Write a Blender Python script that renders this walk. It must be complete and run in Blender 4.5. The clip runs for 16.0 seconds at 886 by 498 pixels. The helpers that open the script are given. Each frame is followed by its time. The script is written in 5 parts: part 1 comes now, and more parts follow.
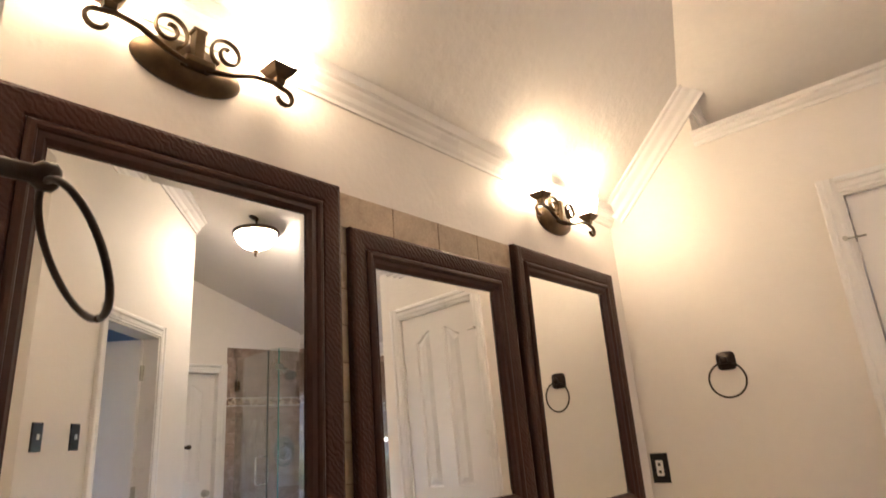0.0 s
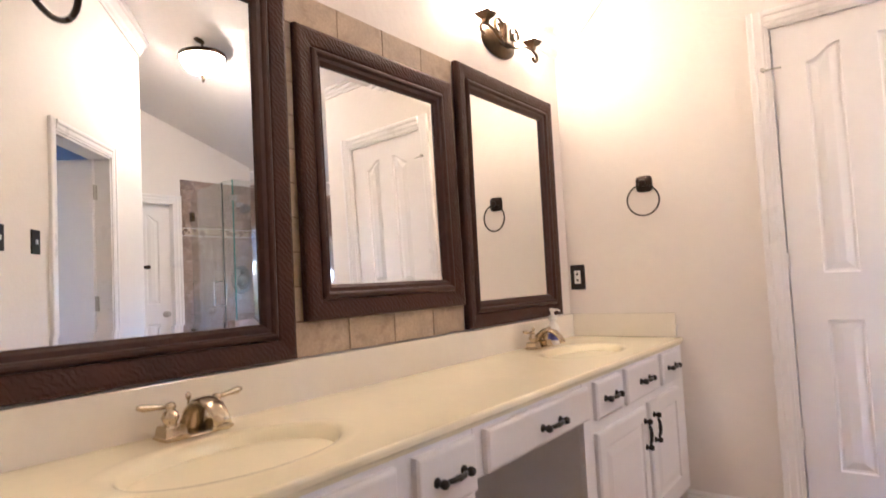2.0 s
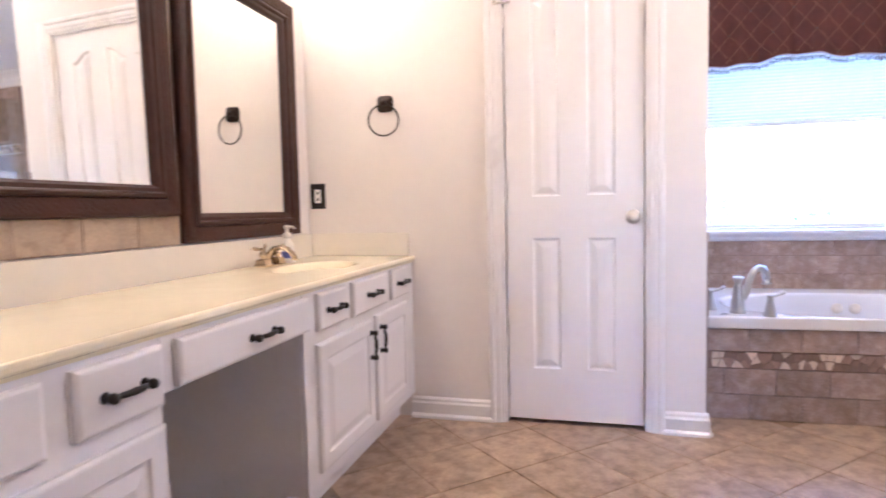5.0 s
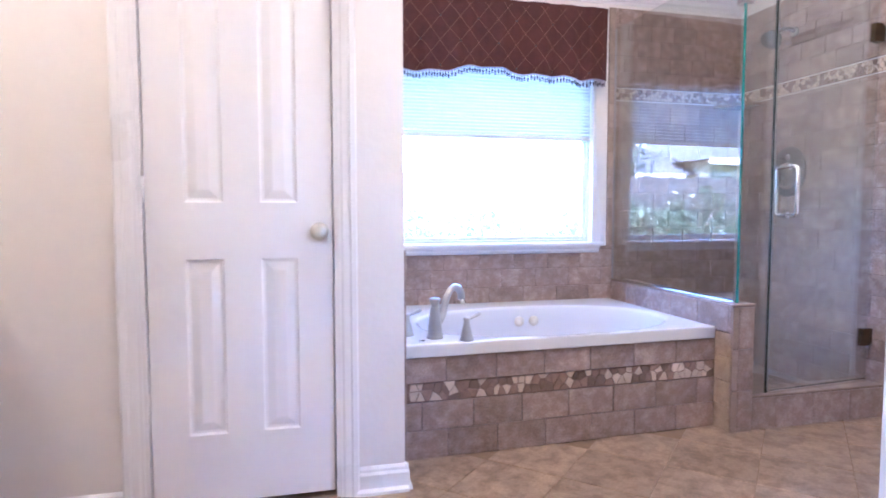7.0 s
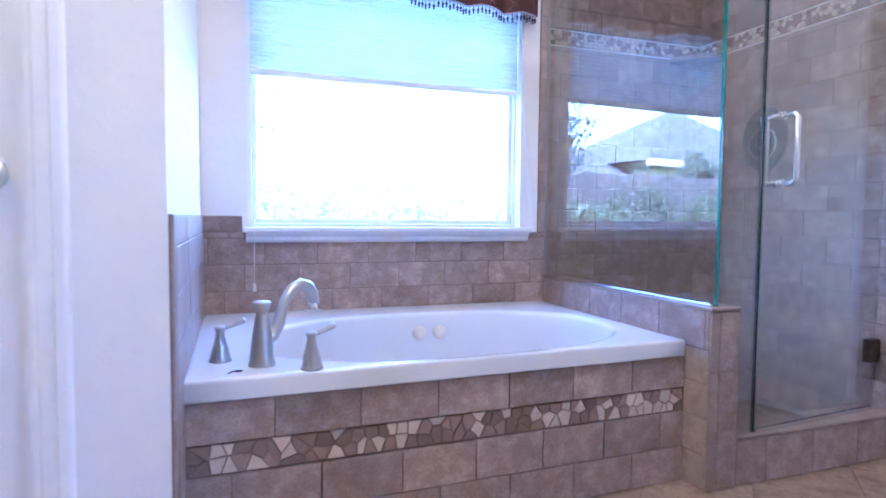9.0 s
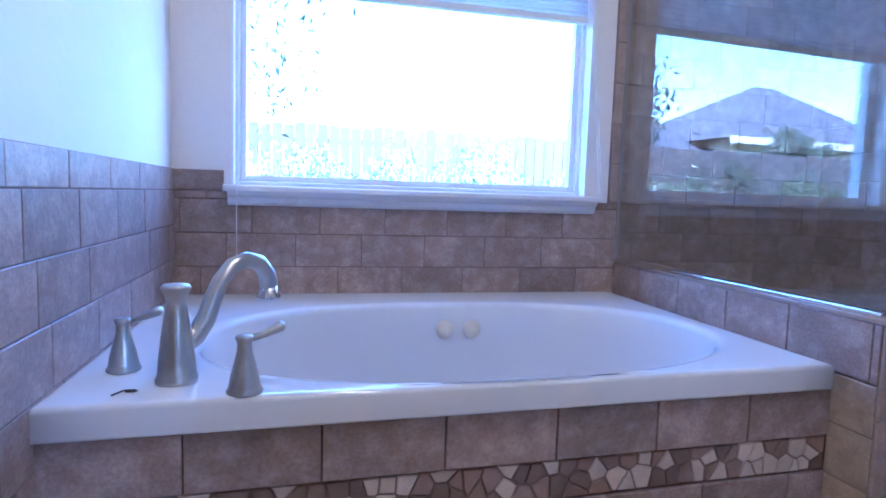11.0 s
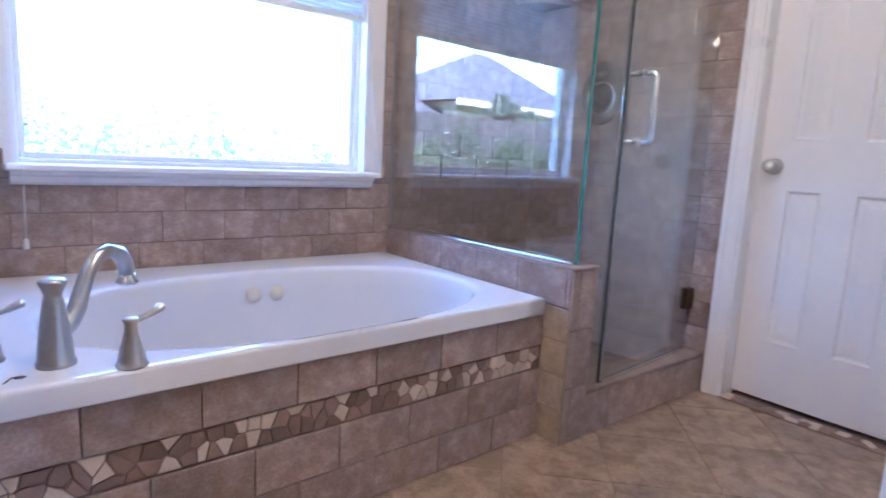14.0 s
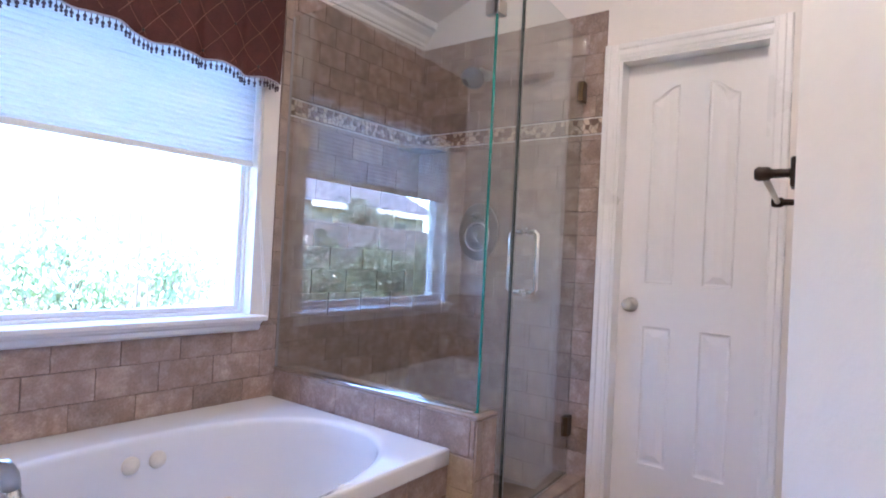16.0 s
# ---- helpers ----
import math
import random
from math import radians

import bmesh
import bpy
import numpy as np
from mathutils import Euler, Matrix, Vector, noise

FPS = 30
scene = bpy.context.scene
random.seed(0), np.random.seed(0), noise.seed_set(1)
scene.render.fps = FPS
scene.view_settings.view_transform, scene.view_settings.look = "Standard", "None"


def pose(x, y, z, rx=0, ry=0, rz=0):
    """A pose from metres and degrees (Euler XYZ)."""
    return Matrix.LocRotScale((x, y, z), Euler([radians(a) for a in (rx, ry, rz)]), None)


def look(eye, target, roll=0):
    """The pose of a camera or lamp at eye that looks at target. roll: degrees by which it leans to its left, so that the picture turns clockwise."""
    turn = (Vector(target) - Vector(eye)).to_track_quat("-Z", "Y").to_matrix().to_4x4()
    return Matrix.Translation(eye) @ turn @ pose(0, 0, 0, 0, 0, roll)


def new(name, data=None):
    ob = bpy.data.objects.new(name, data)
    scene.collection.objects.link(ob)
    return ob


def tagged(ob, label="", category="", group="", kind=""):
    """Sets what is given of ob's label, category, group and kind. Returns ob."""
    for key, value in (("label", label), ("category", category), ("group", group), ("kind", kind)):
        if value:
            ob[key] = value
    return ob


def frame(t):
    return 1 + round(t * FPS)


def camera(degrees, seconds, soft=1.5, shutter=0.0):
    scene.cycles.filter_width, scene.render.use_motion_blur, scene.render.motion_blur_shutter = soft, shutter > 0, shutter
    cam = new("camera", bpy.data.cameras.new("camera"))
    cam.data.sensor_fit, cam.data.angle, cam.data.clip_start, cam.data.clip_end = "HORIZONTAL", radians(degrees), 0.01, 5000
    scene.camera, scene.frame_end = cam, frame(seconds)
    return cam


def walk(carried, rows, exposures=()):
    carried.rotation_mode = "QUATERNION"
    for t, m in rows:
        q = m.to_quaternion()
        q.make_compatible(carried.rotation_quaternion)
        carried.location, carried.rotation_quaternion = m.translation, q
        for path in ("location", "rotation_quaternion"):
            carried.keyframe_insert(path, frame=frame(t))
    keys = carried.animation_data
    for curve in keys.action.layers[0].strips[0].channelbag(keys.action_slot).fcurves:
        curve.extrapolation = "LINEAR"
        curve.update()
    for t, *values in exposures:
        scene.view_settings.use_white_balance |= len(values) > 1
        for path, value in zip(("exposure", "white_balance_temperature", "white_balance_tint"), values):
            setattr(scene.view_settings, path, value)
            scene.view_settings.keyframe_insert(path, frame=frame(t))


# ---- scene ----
cam = camera(73.8, 16.0, soft=1.7, shutter=0.4)
PATH = [
    (0, (0.077, -0.243, 1.333), (-1.16, 1.213, 1.926), -4.1),
    (0.5, (0.133, -0.281, 1.276), (-1.122, 1.204, 1.748), -3.6),
    (1, (0.155, -0.3, 1.23), (-1.093, 1.226, 1.57), -3.5),
    (1.5, (0.187, -0.306, 1.175), (-1.043, 1.254, 1.4), -3.2),
    (2, (0.208, -0.323, 1.117), (-0.995, 1.271, 1.231), -2.9),
    (2.5, (0.227, -0.335, 1.079), (-0.948, 1.283, 1.087), -2.6),
    (3, (0.244, -0.35, 1.052), (-0.898, 1.291, 1.005), -2.3),
    (3.5, (0.29, -0.364, 0.996), (-0.817, 1.3, 0.928), -2.0),
    (4, (0.335, -0.358, 0.969), (-0.672, 1.368, 0.873), -1.6),
    (4.5, (0.316, -0.291, 0.987), (-0.494, 1.534, 0.863), -1.4),
    (5, (0.287, -0.194, 1.025), (-0.225, 1.735, 0.894), -1.3),
    (7.5, (0.421, 0.612, 1.042), (1.012, 2.519, 0.925), -0.1),
    (8, (0.529, 0.817, 1.024), (1.179, 2.705, 0.908), -0.2),
    (8.5, (0.722, 1.065, 0.959), (1.403, 2.943, 0.852), 0.2),
    (9, (0.867, 1.254, 0.902), (1.535, 3.137, 0.796), 0.5),
    (9.5, (1.024, 1.471, 0.864), (1.599, 3.383, 0.746), 0.7),
    (10, (1.116, 1.619, 0.833), (1.596, 3.556, 0.695), 1.1),
    (12.5, (1.166, 1.897, 0.867), (1.652, 3.823, 0.636), 3.0),
    (13, (1.07, 1.787, 0.879), (1.792, 3.638, 0.645), 2.9),
    (13.5, (0.932, 1.614, 0.922), (1.906, 3.338, 0.642), 3.1),
    (14, (0.831, 1.56, 0.949), (2.062, 3.105, 0.637), 3.0),
    (14.5, (0.74, 1.57, 1.014), (2.19, 2.913, 0.707), 2.6),
    (15, (0.677, 1.612, 1.086), (2.22, 2.863, 0.853), 2.7),
    (15.5, (0.672, 1.635, 1.131), (2.24, 2.871, 1.032), 2.8),
    (16, (0.665, 1.657, 1.151), (2.25, 2.877, 1.176), 2.9),
]
EXPOSURES = [(0.0, 3.91, 5710, 16), (1.0, 4.36, 5320, 18), (1.5, 4.5, 5290, 20), (3.0, 4.86, 5040, 23), (4.0, 5.0, 5000, 24), (5.0, 4.94, 4940, 24), (7.5, 4.95, 4460, 23), (8.5, 4.86, 4280, 23), (10.0, 4.44, 4000, 20), (12.5, 3.79, 4150, 22), (13.5, 4.24, 4490, 22), (14.0, 4.44, 4620, 20), (14.5, 4.43, 4730, 20), (15.5, 4.38, 4870, 21), (16.0, 4.38, 4950, 21)]
walk(cam, [(t, look(eye, target, roll)) for t, eye, target, roll in PATH], EXPOSURES)

# ---- world and sun ----
SUN_EL, SUN_AZ = radians(48), radians(122)
world = bpy.data.worlds.new("world")
scene.world = world
world.use_nodes = True
wn = world.node_tree
sky = wn.nodes.new("ShaderNodeTexSky")
sky.sky_type = "NISHITA"
sky.sun_disc = False
sky.sun_elevation, sky.sun_rotation = SUN_EL, SUN_AZ
sky.dust_density = 0.6
back = wn.nodes["Background"]
back.inputs["Strength"].default_value = 0.15
wn.links.new(sky.outputs["Color"], back.inputs["Color"])
sun = new("sun", bpy.data.lights.new("sun", "SUN"))
sun.data.energy, sun.data.angle, sun.data.color = 4.4, radians(0.5), (1.0, 0.95, 0.88)
sun.matrix_world = look((math.sin(SUN_AZ) * math.cos(SUN_EL) * 10, math.cos(SUN_AZ) * math.cos(SUN_EL) * 10, 10 * math.sin(SUN_EL)), (0, 0, 0))

# strength of the lamps' glass
SCONCE_GLOW, PENDANT_GLOW = 3.5, 4.8


# ---- materials ----
def material(name, color, rough=0.5, metal=0.0, var=0.06, scale=6.0, bump=0.0, bump_scale=80.0, spread=0.0, spec=0.5, fine=0.04,
             stretch=(1, 1, 1), second=None, mask=(0.45, 0.62)):
    """A principled material: base colour varied by a coarse and a fine noise, by object (spread), and by a second colour in patches."""
    m = bpy.data.materials.new(name)
    m.use_nodes = True
    nt = m.node_tree
    n, l = nt.nodes, nt.links
    b = n["Principled BSDF"]
    b.inputs["Roughness"].default_value, b.inputs["Metallic"].default_value = rough, metal
    b.inputs["Specular IOR Level"].default_value = spec
    tc = n.new("ShaderNodeTexCoord")
    mp = n.new("ShaderNodeMapping")
    mp.inputs["Scale"].default_value = stretch
    l.new(tc.outputs["Object"], mp.inputs["Vector"])
    vec = mp.outputs["Vector"]
    info = n.new("ShaderNodeObjectInfo")
    if spread:
        add = n.new("ShaderNodeVectorMath")
        add.operation = "MULTIPLY_ADD"
        cmb = n.new("ShaderNodeCombineXYZ")
        for k in range(3):
            l.new(info.outputs["Random"], cmb.inputs[k])
        l.new(cmb.outputs[0], add.inputs[0])
        add.inputs[1].default_value = (37, 19, 53)
        l.new(vec, add.inputs[2])
        vec = add.outputs[0]

    def noise_tex(sc, detail=5.0):
        t = n.new("ShaderNodeTexNoise")
        t.inputs["Scale"].default_value, t.inputs["Detail"].default_value, t.inputs["Roughness"].default_value = sc, detail, 0.6
        l.new(vec, t.inputs["Vector"])
        return t

    def remap(out, lo, hi, a=0.3, c=0.7):
        r = n.new("ShaderNodeMapRange")
        r.inputs["From Min"].default_value, r.inputs["From Max"].default_value = a, c
        r.inputs["To Min"].default_value, r.inputs["To Max"].default_value = lo, hi
        l.new(out, r.inputs["Value"])
        return r.outputs["Result"]

    big, small = noise_tex(scale), noise_tex(scale * 14, 3.0)
    col = n.new("ShaderNodeRGB")
    col.outputs[0].default_value = (*color, 1)
    out = col.outputs[0]
    if second:
        mix = n.new("ShaderNodeMix")
        mix.data_type = "RGBA"
        mix.inputs["B"].default_value = (*second, 1)
        l.new(out, mix.inputs["A"])
        l.new(remap(noise_tex(scale * 2.2, 8.0).outputs["Fac"], 0, 1, *mask), mix.inputs["Factor"])
        out = mix.outputs["Result"]
    hsv = n.new("ShaderNodeHueSaturation")
    l.new(out, hsv.inputs["Color"])
    v1, v2 = remap(big.outputs["Fac"], 1 - var, 1 + var), remap(small.outputs["Fac"], 1 - fine, 1 + fine)
    mul = n.new("ShaderNodeMath")
    mul.operation = "MULTIPLY"
    l.new(v1, mul.inputs[0]), l.new(v2, mul.inputs[1])
    val = mul.outputs[0]
    if spread:
        mul2 = n.new("ShaderNodeMath")
        mul2.operation = "MULTIPLY"
        l.new(val, mul2.inputs[0])
        l.new(remap(info.outputs["Random"], 1 - spread, 1 + spread, 0, 1), mul2.inputs[1])
        val = mul2.outputs[0]
    l.new(val, hsv.inputs["Value"])
    l.new(hsv.outputs["Color"], b.inputs["Base Color"])
    l.new(remap(big.outputs["Fac"], max(0.02, rough * 0.85), min(1, rough * 1.15)), b.inputs["Roughness"])
    if bump:
        bp = n.new("ShaderNodeBump")
        bp.inputs["Strength"].default_value, bp.inputs["Distance"].default_value = bump, 0.004
        l.new(noise_tex(bump_scale, 4.0).outputs["Fac"], bp.inputs["Height"])
        l.new(bp.outputs["Normal"], b.inputs["Normal"])
    return m


def glass_material(name, tint, base=0.05):
    """A clear pane: see-through, with gloss that grows towards grazing."""
    m = bpy.data.materials.new(name)
    m.use_nodes = True
    n, l = m.node_tree.nodes, m.node_tree.links
    n.remove(n["Principled BSDF"])
    tr, gl, fr, mx = n.new("ShaderNodeBsdfTransparent"), n.new("ShaderNodeBsdfGlossy"), n.new("ShaderNodeLayerWeight"), n.new("ShaderNodeMixShader")
    pw, sc = n.new("ShaderNodeMath"), n.new("ShaderNodeMath")
    pw.operation, sc.operation = "POWER", "MULTIPLY_ADD"
    pw.inputs[1].default_value, sc.inputs[1].default_value, sc.inputs[2].default_value = 5.0, 0.9, base
    tr.inputs["Color"].default_value = (*tint, 1)
    gl.inputs["Roughness"].default_value = 0.0
    fr.inputs["Blend"].default_value = 0.5
    l.new(fr.outputs["Facing"], pw.inputs[0]), l.new(pw.outputs[0], sc.inputs[0]), l.new(sc.outputs[0], mx.inputs[0]), l.new(tr.outputs[0], mx.inputs[1]), l.new(gl.outputs[0], mx.inputs[2])
    l.new(mx.outputs[0], n["Material Output"].inputs["Surface"])
    return m


def glow_material(name, color, strength, body=(0.85, 0.8, 0.7)):
    """Lamp glass lit from inside."""
    m = material(name, body, 0.35, var=0.03)
    b = m.node_tree.nodes["Principled BSDF"]
    b.inputs["Emission Color"].default_value = (*color, 1)
    b.inputs["Emission Strength"].default_value = strength
    return m


def translucent_material(name, color, share):
    m = material(name, color, 0.8, var=0.03, spec=0.1)
    n, l = m.node_tree.nodes, m.node_tree.links
    t, mx = n.new("ShaderNodeBsdfTranslucent"), n.new("ShaderNodeMixShader")
    t.inputs["Color"].default_value = (*color, 1)
    mx.inputs[0].default_value = share
    l.new(n["Principled BSDF"].outputs[0], mx.inputs[1]), l.new(t.outputs[0], mx.inputs[2])
    l.new(mx.outputs[0], n["Material Output"].inputs["Surface"])
    return m


def embossed_material(name, color, light):
    """Stained wood with a pressed wavy relief, rubbed lighter on its ridges."""
    m = material(name, color, 0.42, var=0.2, scale=8, spread=0.05, spec=0.22)
    n, l = m.node_tree.nodes, m.node_tree.links
    b, tc = n["Principled BSDF"], n.new("ShaderNodeTexCoord")
    w = n.new("ShaderNodeTexWave")
    w.wave_type, w.bands_direction = "BANDS", "DIAGONAL"
    w.inputs["Scale"].default_value, w.inputs["Distortion"].default_value = 34, 7
    w.inputs["Detail"].default_value, w.inputs["Detail Scale"].default_value = 2, 1.6
    l.new(tc.outputs["Object"], w.inputs["Vector"])
    bp = n.new("ShaderNodeBump")
    bp.inputs["Strength"].default_value, bp.inputs["Distance"].default_value = 0.4, 0.003
    l.new(w.outputs["Fac"], bp.inputs["Height"]), l.new(bp.outputs["Normal"], b.inputs["Normal"])
    mix, src = n.new("ShaderNodeMix"), b.inputs["Base Color"].links[0].from_socket
    mix.data_type = "RGBA"
    mix.inputs["B"].default_value = (*light, 1)
    r = n.new("ShaderNodeMapRange")
    r.inputs["From Min"].default_value, r.inputs["To Max"].default_value = 0.6, 0.16
    l.new(w.outputs["Fac"], r.inputs["Value"]), l.new(r.outputs["Result"], mix.inputs["Factor"])
    l.new(src, mix.inputs["A"]), l.new(mix.outputs["Result"], b.inputs["Base Color"])
    return m


PAINT = material("wall_paint", (0.80, 0.755, 0.715), 0.6, var=0.015, scale=1.2, bump=0.32, bump_scale=38, fine=0.01, spec=0.3)
CEIL = material("knockdown_ceiling", (0.80, 0.77, 0.74), 0.75, var=0.02, scale=2, bump=1.0, bump_scale=18, fine=0.015, spec=0.2)
TRIM = material("white_gloss_paint", (0.82, 0.80, 0.79), 0.3, var=0.015, scale=3, fine=0.01)
DOORP = material("white_door_paint", (0.82, 0.79, 0.78), 0.36, var=0.015, scale=2, bump=0.05, bump_scale=160, fine=0.01)
CAB = material("cabinet_paint", (0.80, 0.785, 0.80), 0.34, var=0.02, scale=4, fine=0.012, bump=0.04, bump_scale=120)
KNEE = material("darker_drawer_grey", (0.62, 0.60, 0.58), 0.6, var=0.04, scale=3)
MARBLE = material("cultured_marble", (0.84, 0.775, 0.57), 0.14, var=0.03, scale=3, fine=0.01)
SPLASH = material("backsplash_marble", (0.84, 0.79, 0.70), 0.16, var=0.03, scale=3, fine=0.01)
FRAME = embossed_material("embossed_dark_wood", (0.048, 0.018, 0.012), (0.085, 0.038, 0.027))
BEAD = material("dark_wood_bead", (0.045, 0.017, 0.0115), 0.42, spec=0.3, var=0.2, scale=25, bump=0.08, bump_scale=90, stretch=(1, 1, 1))
BRONZE = material("oil_rubbed_bronze", (0.035, 0.025, 0.02), 0.38, metal=0.7, var=0.25, scale=30)
SCROLL = material("antique_bronze", (0.085, 0.055, 0.028), 0.42, metal=0.75, var=0.35, scale=18)
BLACK = material("black_iron", (0.018, 0.016, 0.016), 0.35, metal=0.4, var=0.2, scale=40)
NICKEL = material("brushed_nickel", (0.50, 0.48, 0.44), 0.33, metal=1.0, var=0.06, scale=20)
DARK_NICKEL = material("dark_brushed_nickel", (0.20, 0.19, 0.18), 0.32, metal=0.9, var=0.12, scale=25)
WARM_NICKEL = material("warm_satin_nickel", (0.58, 0.49, 0.36), 0.22, metal=1.0, var=0.08, scale=20)
CHROME = material("polished_chrome", (0.78, 0.78, 0.78), 0.08, metal=1.0, var=0.02)
TILE = material("taupe_stone_tile", (0.310, 0.223, 0.181), 0.33, var=0.20, scale=9, spread=0.16, fine=0.17, bump=0.40, bump_scale=60,
                second=(0.415, 0.325, 0.277), mask=(0.44, 0.66))
EDGE = material("taupe_edge_tile", (0.33, 0.25, 0.20), 0.5, var=0.2, scale=12, spread=0.08, fine=0.12, bump=0.3, bump_scale=60)
BEIGE = material("beige_stone_tile", (0.46, 0.36, 0.26), 0.5, var=0.16, scale=9, spread=0.07, fine=0.10, second=(0.36, 0.27, 0.19), mask=(0.5, 0.7))
GROUT = material("taupe_grout", (0.215, 0.147, 0.122), 0.9, var=0.1, scale=30, bump=0.3, bump_scale=200)
CHIP_GROUT = material("chip_band_grout", (0.25, 0.17, 0.138), 0.9, var=0.1, scale=30, bump=0.3, bump_scale=200)
PEBBLE = material("cream_stone_chip", (0.60, 0.49, 0.385), 0.5, var=0.12, scale=20, spread=0.13, fine=0.1)
PEBBLE_D = material("brown_stone_chip", (0.255, 0.170, 0.130), 0.5, var=0.2, scale=20, spread=0.3, fine=0.1)
FLOOR_TILE = material("tan_floor_tile", (0.385, 0.278, 0.19), 0.36, var=0.22, scale=7, spread=0.09, fine=0.15, bump=0.12, bump_scale=30,
                      second=(0.24, 0.165, 0.11), mask=(0.44, 0.64))
FLOOR_GROUT = material("floor_grout", (0.30, 0.215, 0.15), 0.9, var=0.1, scale=20)
ACRYLIC = material("white_acrylic", (0.75, 0.74, 0.745), 0.06, var=0.01, scale=2, fine=0.005)
PAN = material("shower_pan_tile", (0.27, 0.21, 0.18), 0.5, var=0.2, scale=20, fine=0.15)
VINYL = material("white_window_vinyl", (0.82, 0.82, 0.82), 0.35, var=0.01)
PLASTIC = material("white_plastic", (0.8, 0.78, 0.74), 0.35, var=0.02)
CREAM_P = material("cream_plastic", (0.72, 0.66, 0.55), 0.35, var=0.02)
BLUE = material("blue_label", (0.10, 0.12, 0.45), 0.4, var=0.02)
CORD = material("white_cord", (0.75, 0.75, 0.75), 0.7)
SHADE = translucent_material("cellular_shade_fabric", (0.72, 0.72, 0.74), 0.55)
VALANCE = material("brown_valance_fabric", (0.085, 0.032, 0.028), 0.75, var=0.2, scale=12, fine=0.15, spec=0.2, bump=0.3, bump_scale=300)
FRINGE = material("plum_tassel_fringe", (0.055, 0.03, 0.045), 0.6, var=0.3, scale=60)
LACE = material("pale_trim_braid", (0.42, 0.38, 0.43), 0.8, var=0.2, scale=80)
STITCH = material("rust_stitching_thread", (0.20, 0.085, 0.055), 0.7, var=0.1, scale=40)
SEAL = material("grey_vinyl_seal", (0.32, 0.30, 0.29), 0.5, var=0.05)
ROOM = material("blue_grey_room_paint", (0.24, 0.31, 0.52), 0.7, var=0.03)
PANE = glass_material("shower_glass", (0.95, 0.975, 0.968), 0.13)
GLASS_DARK = material("dark_glass_edge", (0.02, 0.035, 0.035), 0.12, var=0.1, scale=4)
GLASS_EDGE = material("green_glass_edge", (0.03, 0.22, 0.19), 0.1, var=0.1, scale=4)
WINDOW_GLASS = glass_material("window_glass", (0.98, 0.985, 0.985), 0.03)
MIRROR = material("silvered_mirror", (0.9, 0.91, 0.9), 0.0, metal=1.0, var=0.0, fine=0.0)
MIRROR.node_tree.nodes["Principled BSDF"].inputs["Roughness"].default_value = 0.0
for link in list(MIRROR.node_tree.links):
    if link.to_socket.name == "Roughness":
        MIRROR.node_tree.links.remove(link)
SCONCE_GLASS = glow_material("lit_sconce_glass", (1.0, 0.73, 0.41), SCONCE_GLOW)
PENDANT_GLASS = glow_material("lit_alabaster_glass", (1.0, 0.77, 0.50), PENDANT_GLOW)


# ---- mesh helpers ----
def box(bm, x0, x1, y0, y1, z0, z1, bevel=0.0, seg=2):
    vs = [bm.verts.new((x, y, z)) for x in (x0, x1) for y in (y0, y1) for z in (z0, z1)]
    fs = [bm.faces.new([vs[i] for i in f]) for f in ((0, 1, 3, 2), (4, 6, 7, 5), (0, 4, 5, 1), (2, 3, 7, 6), (0, 2, 6, 4), (1, 5, 7, 3))]
    if bevel:
        es = list({e for f in fs for e in f.edges})
        bmesh.ops.bevel(bm, geom=es, offset=bevel, segments=seg, affect="EDGES", profile=0.5)


def prism(bm, pts, axis, a, b):
    """A flat polygon (pts in the two other axes' order) drawn out from a to b along the axis x, y or z."""
    def at(p, d):
        return {"x": (d, p[0], p[1]), "y": (p[0], d, p[1]), "z": (p[0], p[1], d)}[axis]
    v0, v1 = [bm.verts.new(at(p, a)) for p in pts], [bm.verts.new(at(p, b)) for p in pts]
    bm.faces.new(v0), bm.faces.new(list(reversed(v1)))
    k = len(pts)
    for i in range(k):
        bm.faces.new((v0[i], v1[i], v1[(i + 1) % k], v0[(i + 1) % k]))


def loft(bm, rings, caps=True, closed=True, smooth=True):
    """Skin over rings of points, each with the same count."""
    vs = [[bm.verts.new(p) for p in r] for r in rings]
    k = len(rings[0])
    for a, b in zip(vs, vs[1:]):
        for i in range(k if closed else k - 1):
            f = bm.faces.new((a[i], a[(i + 1) % k], b[(i + 1) % k], b[i]))
            f.smooth = smooth
    if caps:
        bm.faces.new(list(reversed(vs[0]))), bm.faces.new(vs[-1])


def lathe(bm, profile, origin=(0, 0, 0), axis="z", seg=20, squash=(1, 1)):
    """profile: (radius, height) from the base up, round the axis."""
    rings = []
    for r, h in profile:
        ring = []
        for i in range(seg):
            a = 2 * math.pi * i / seg
            c, s = r * math.cos(a) * squash[0], r * math.sin(a) * squash[1]
            p = {"z": (c, s, h), "x": (h, c, s), "y": (s, h, c)}[axis]
            ring.append(tuple(p[k] + origin[k] for k in range(3)))
        rings.append(ring)
    loft(bm, rings)


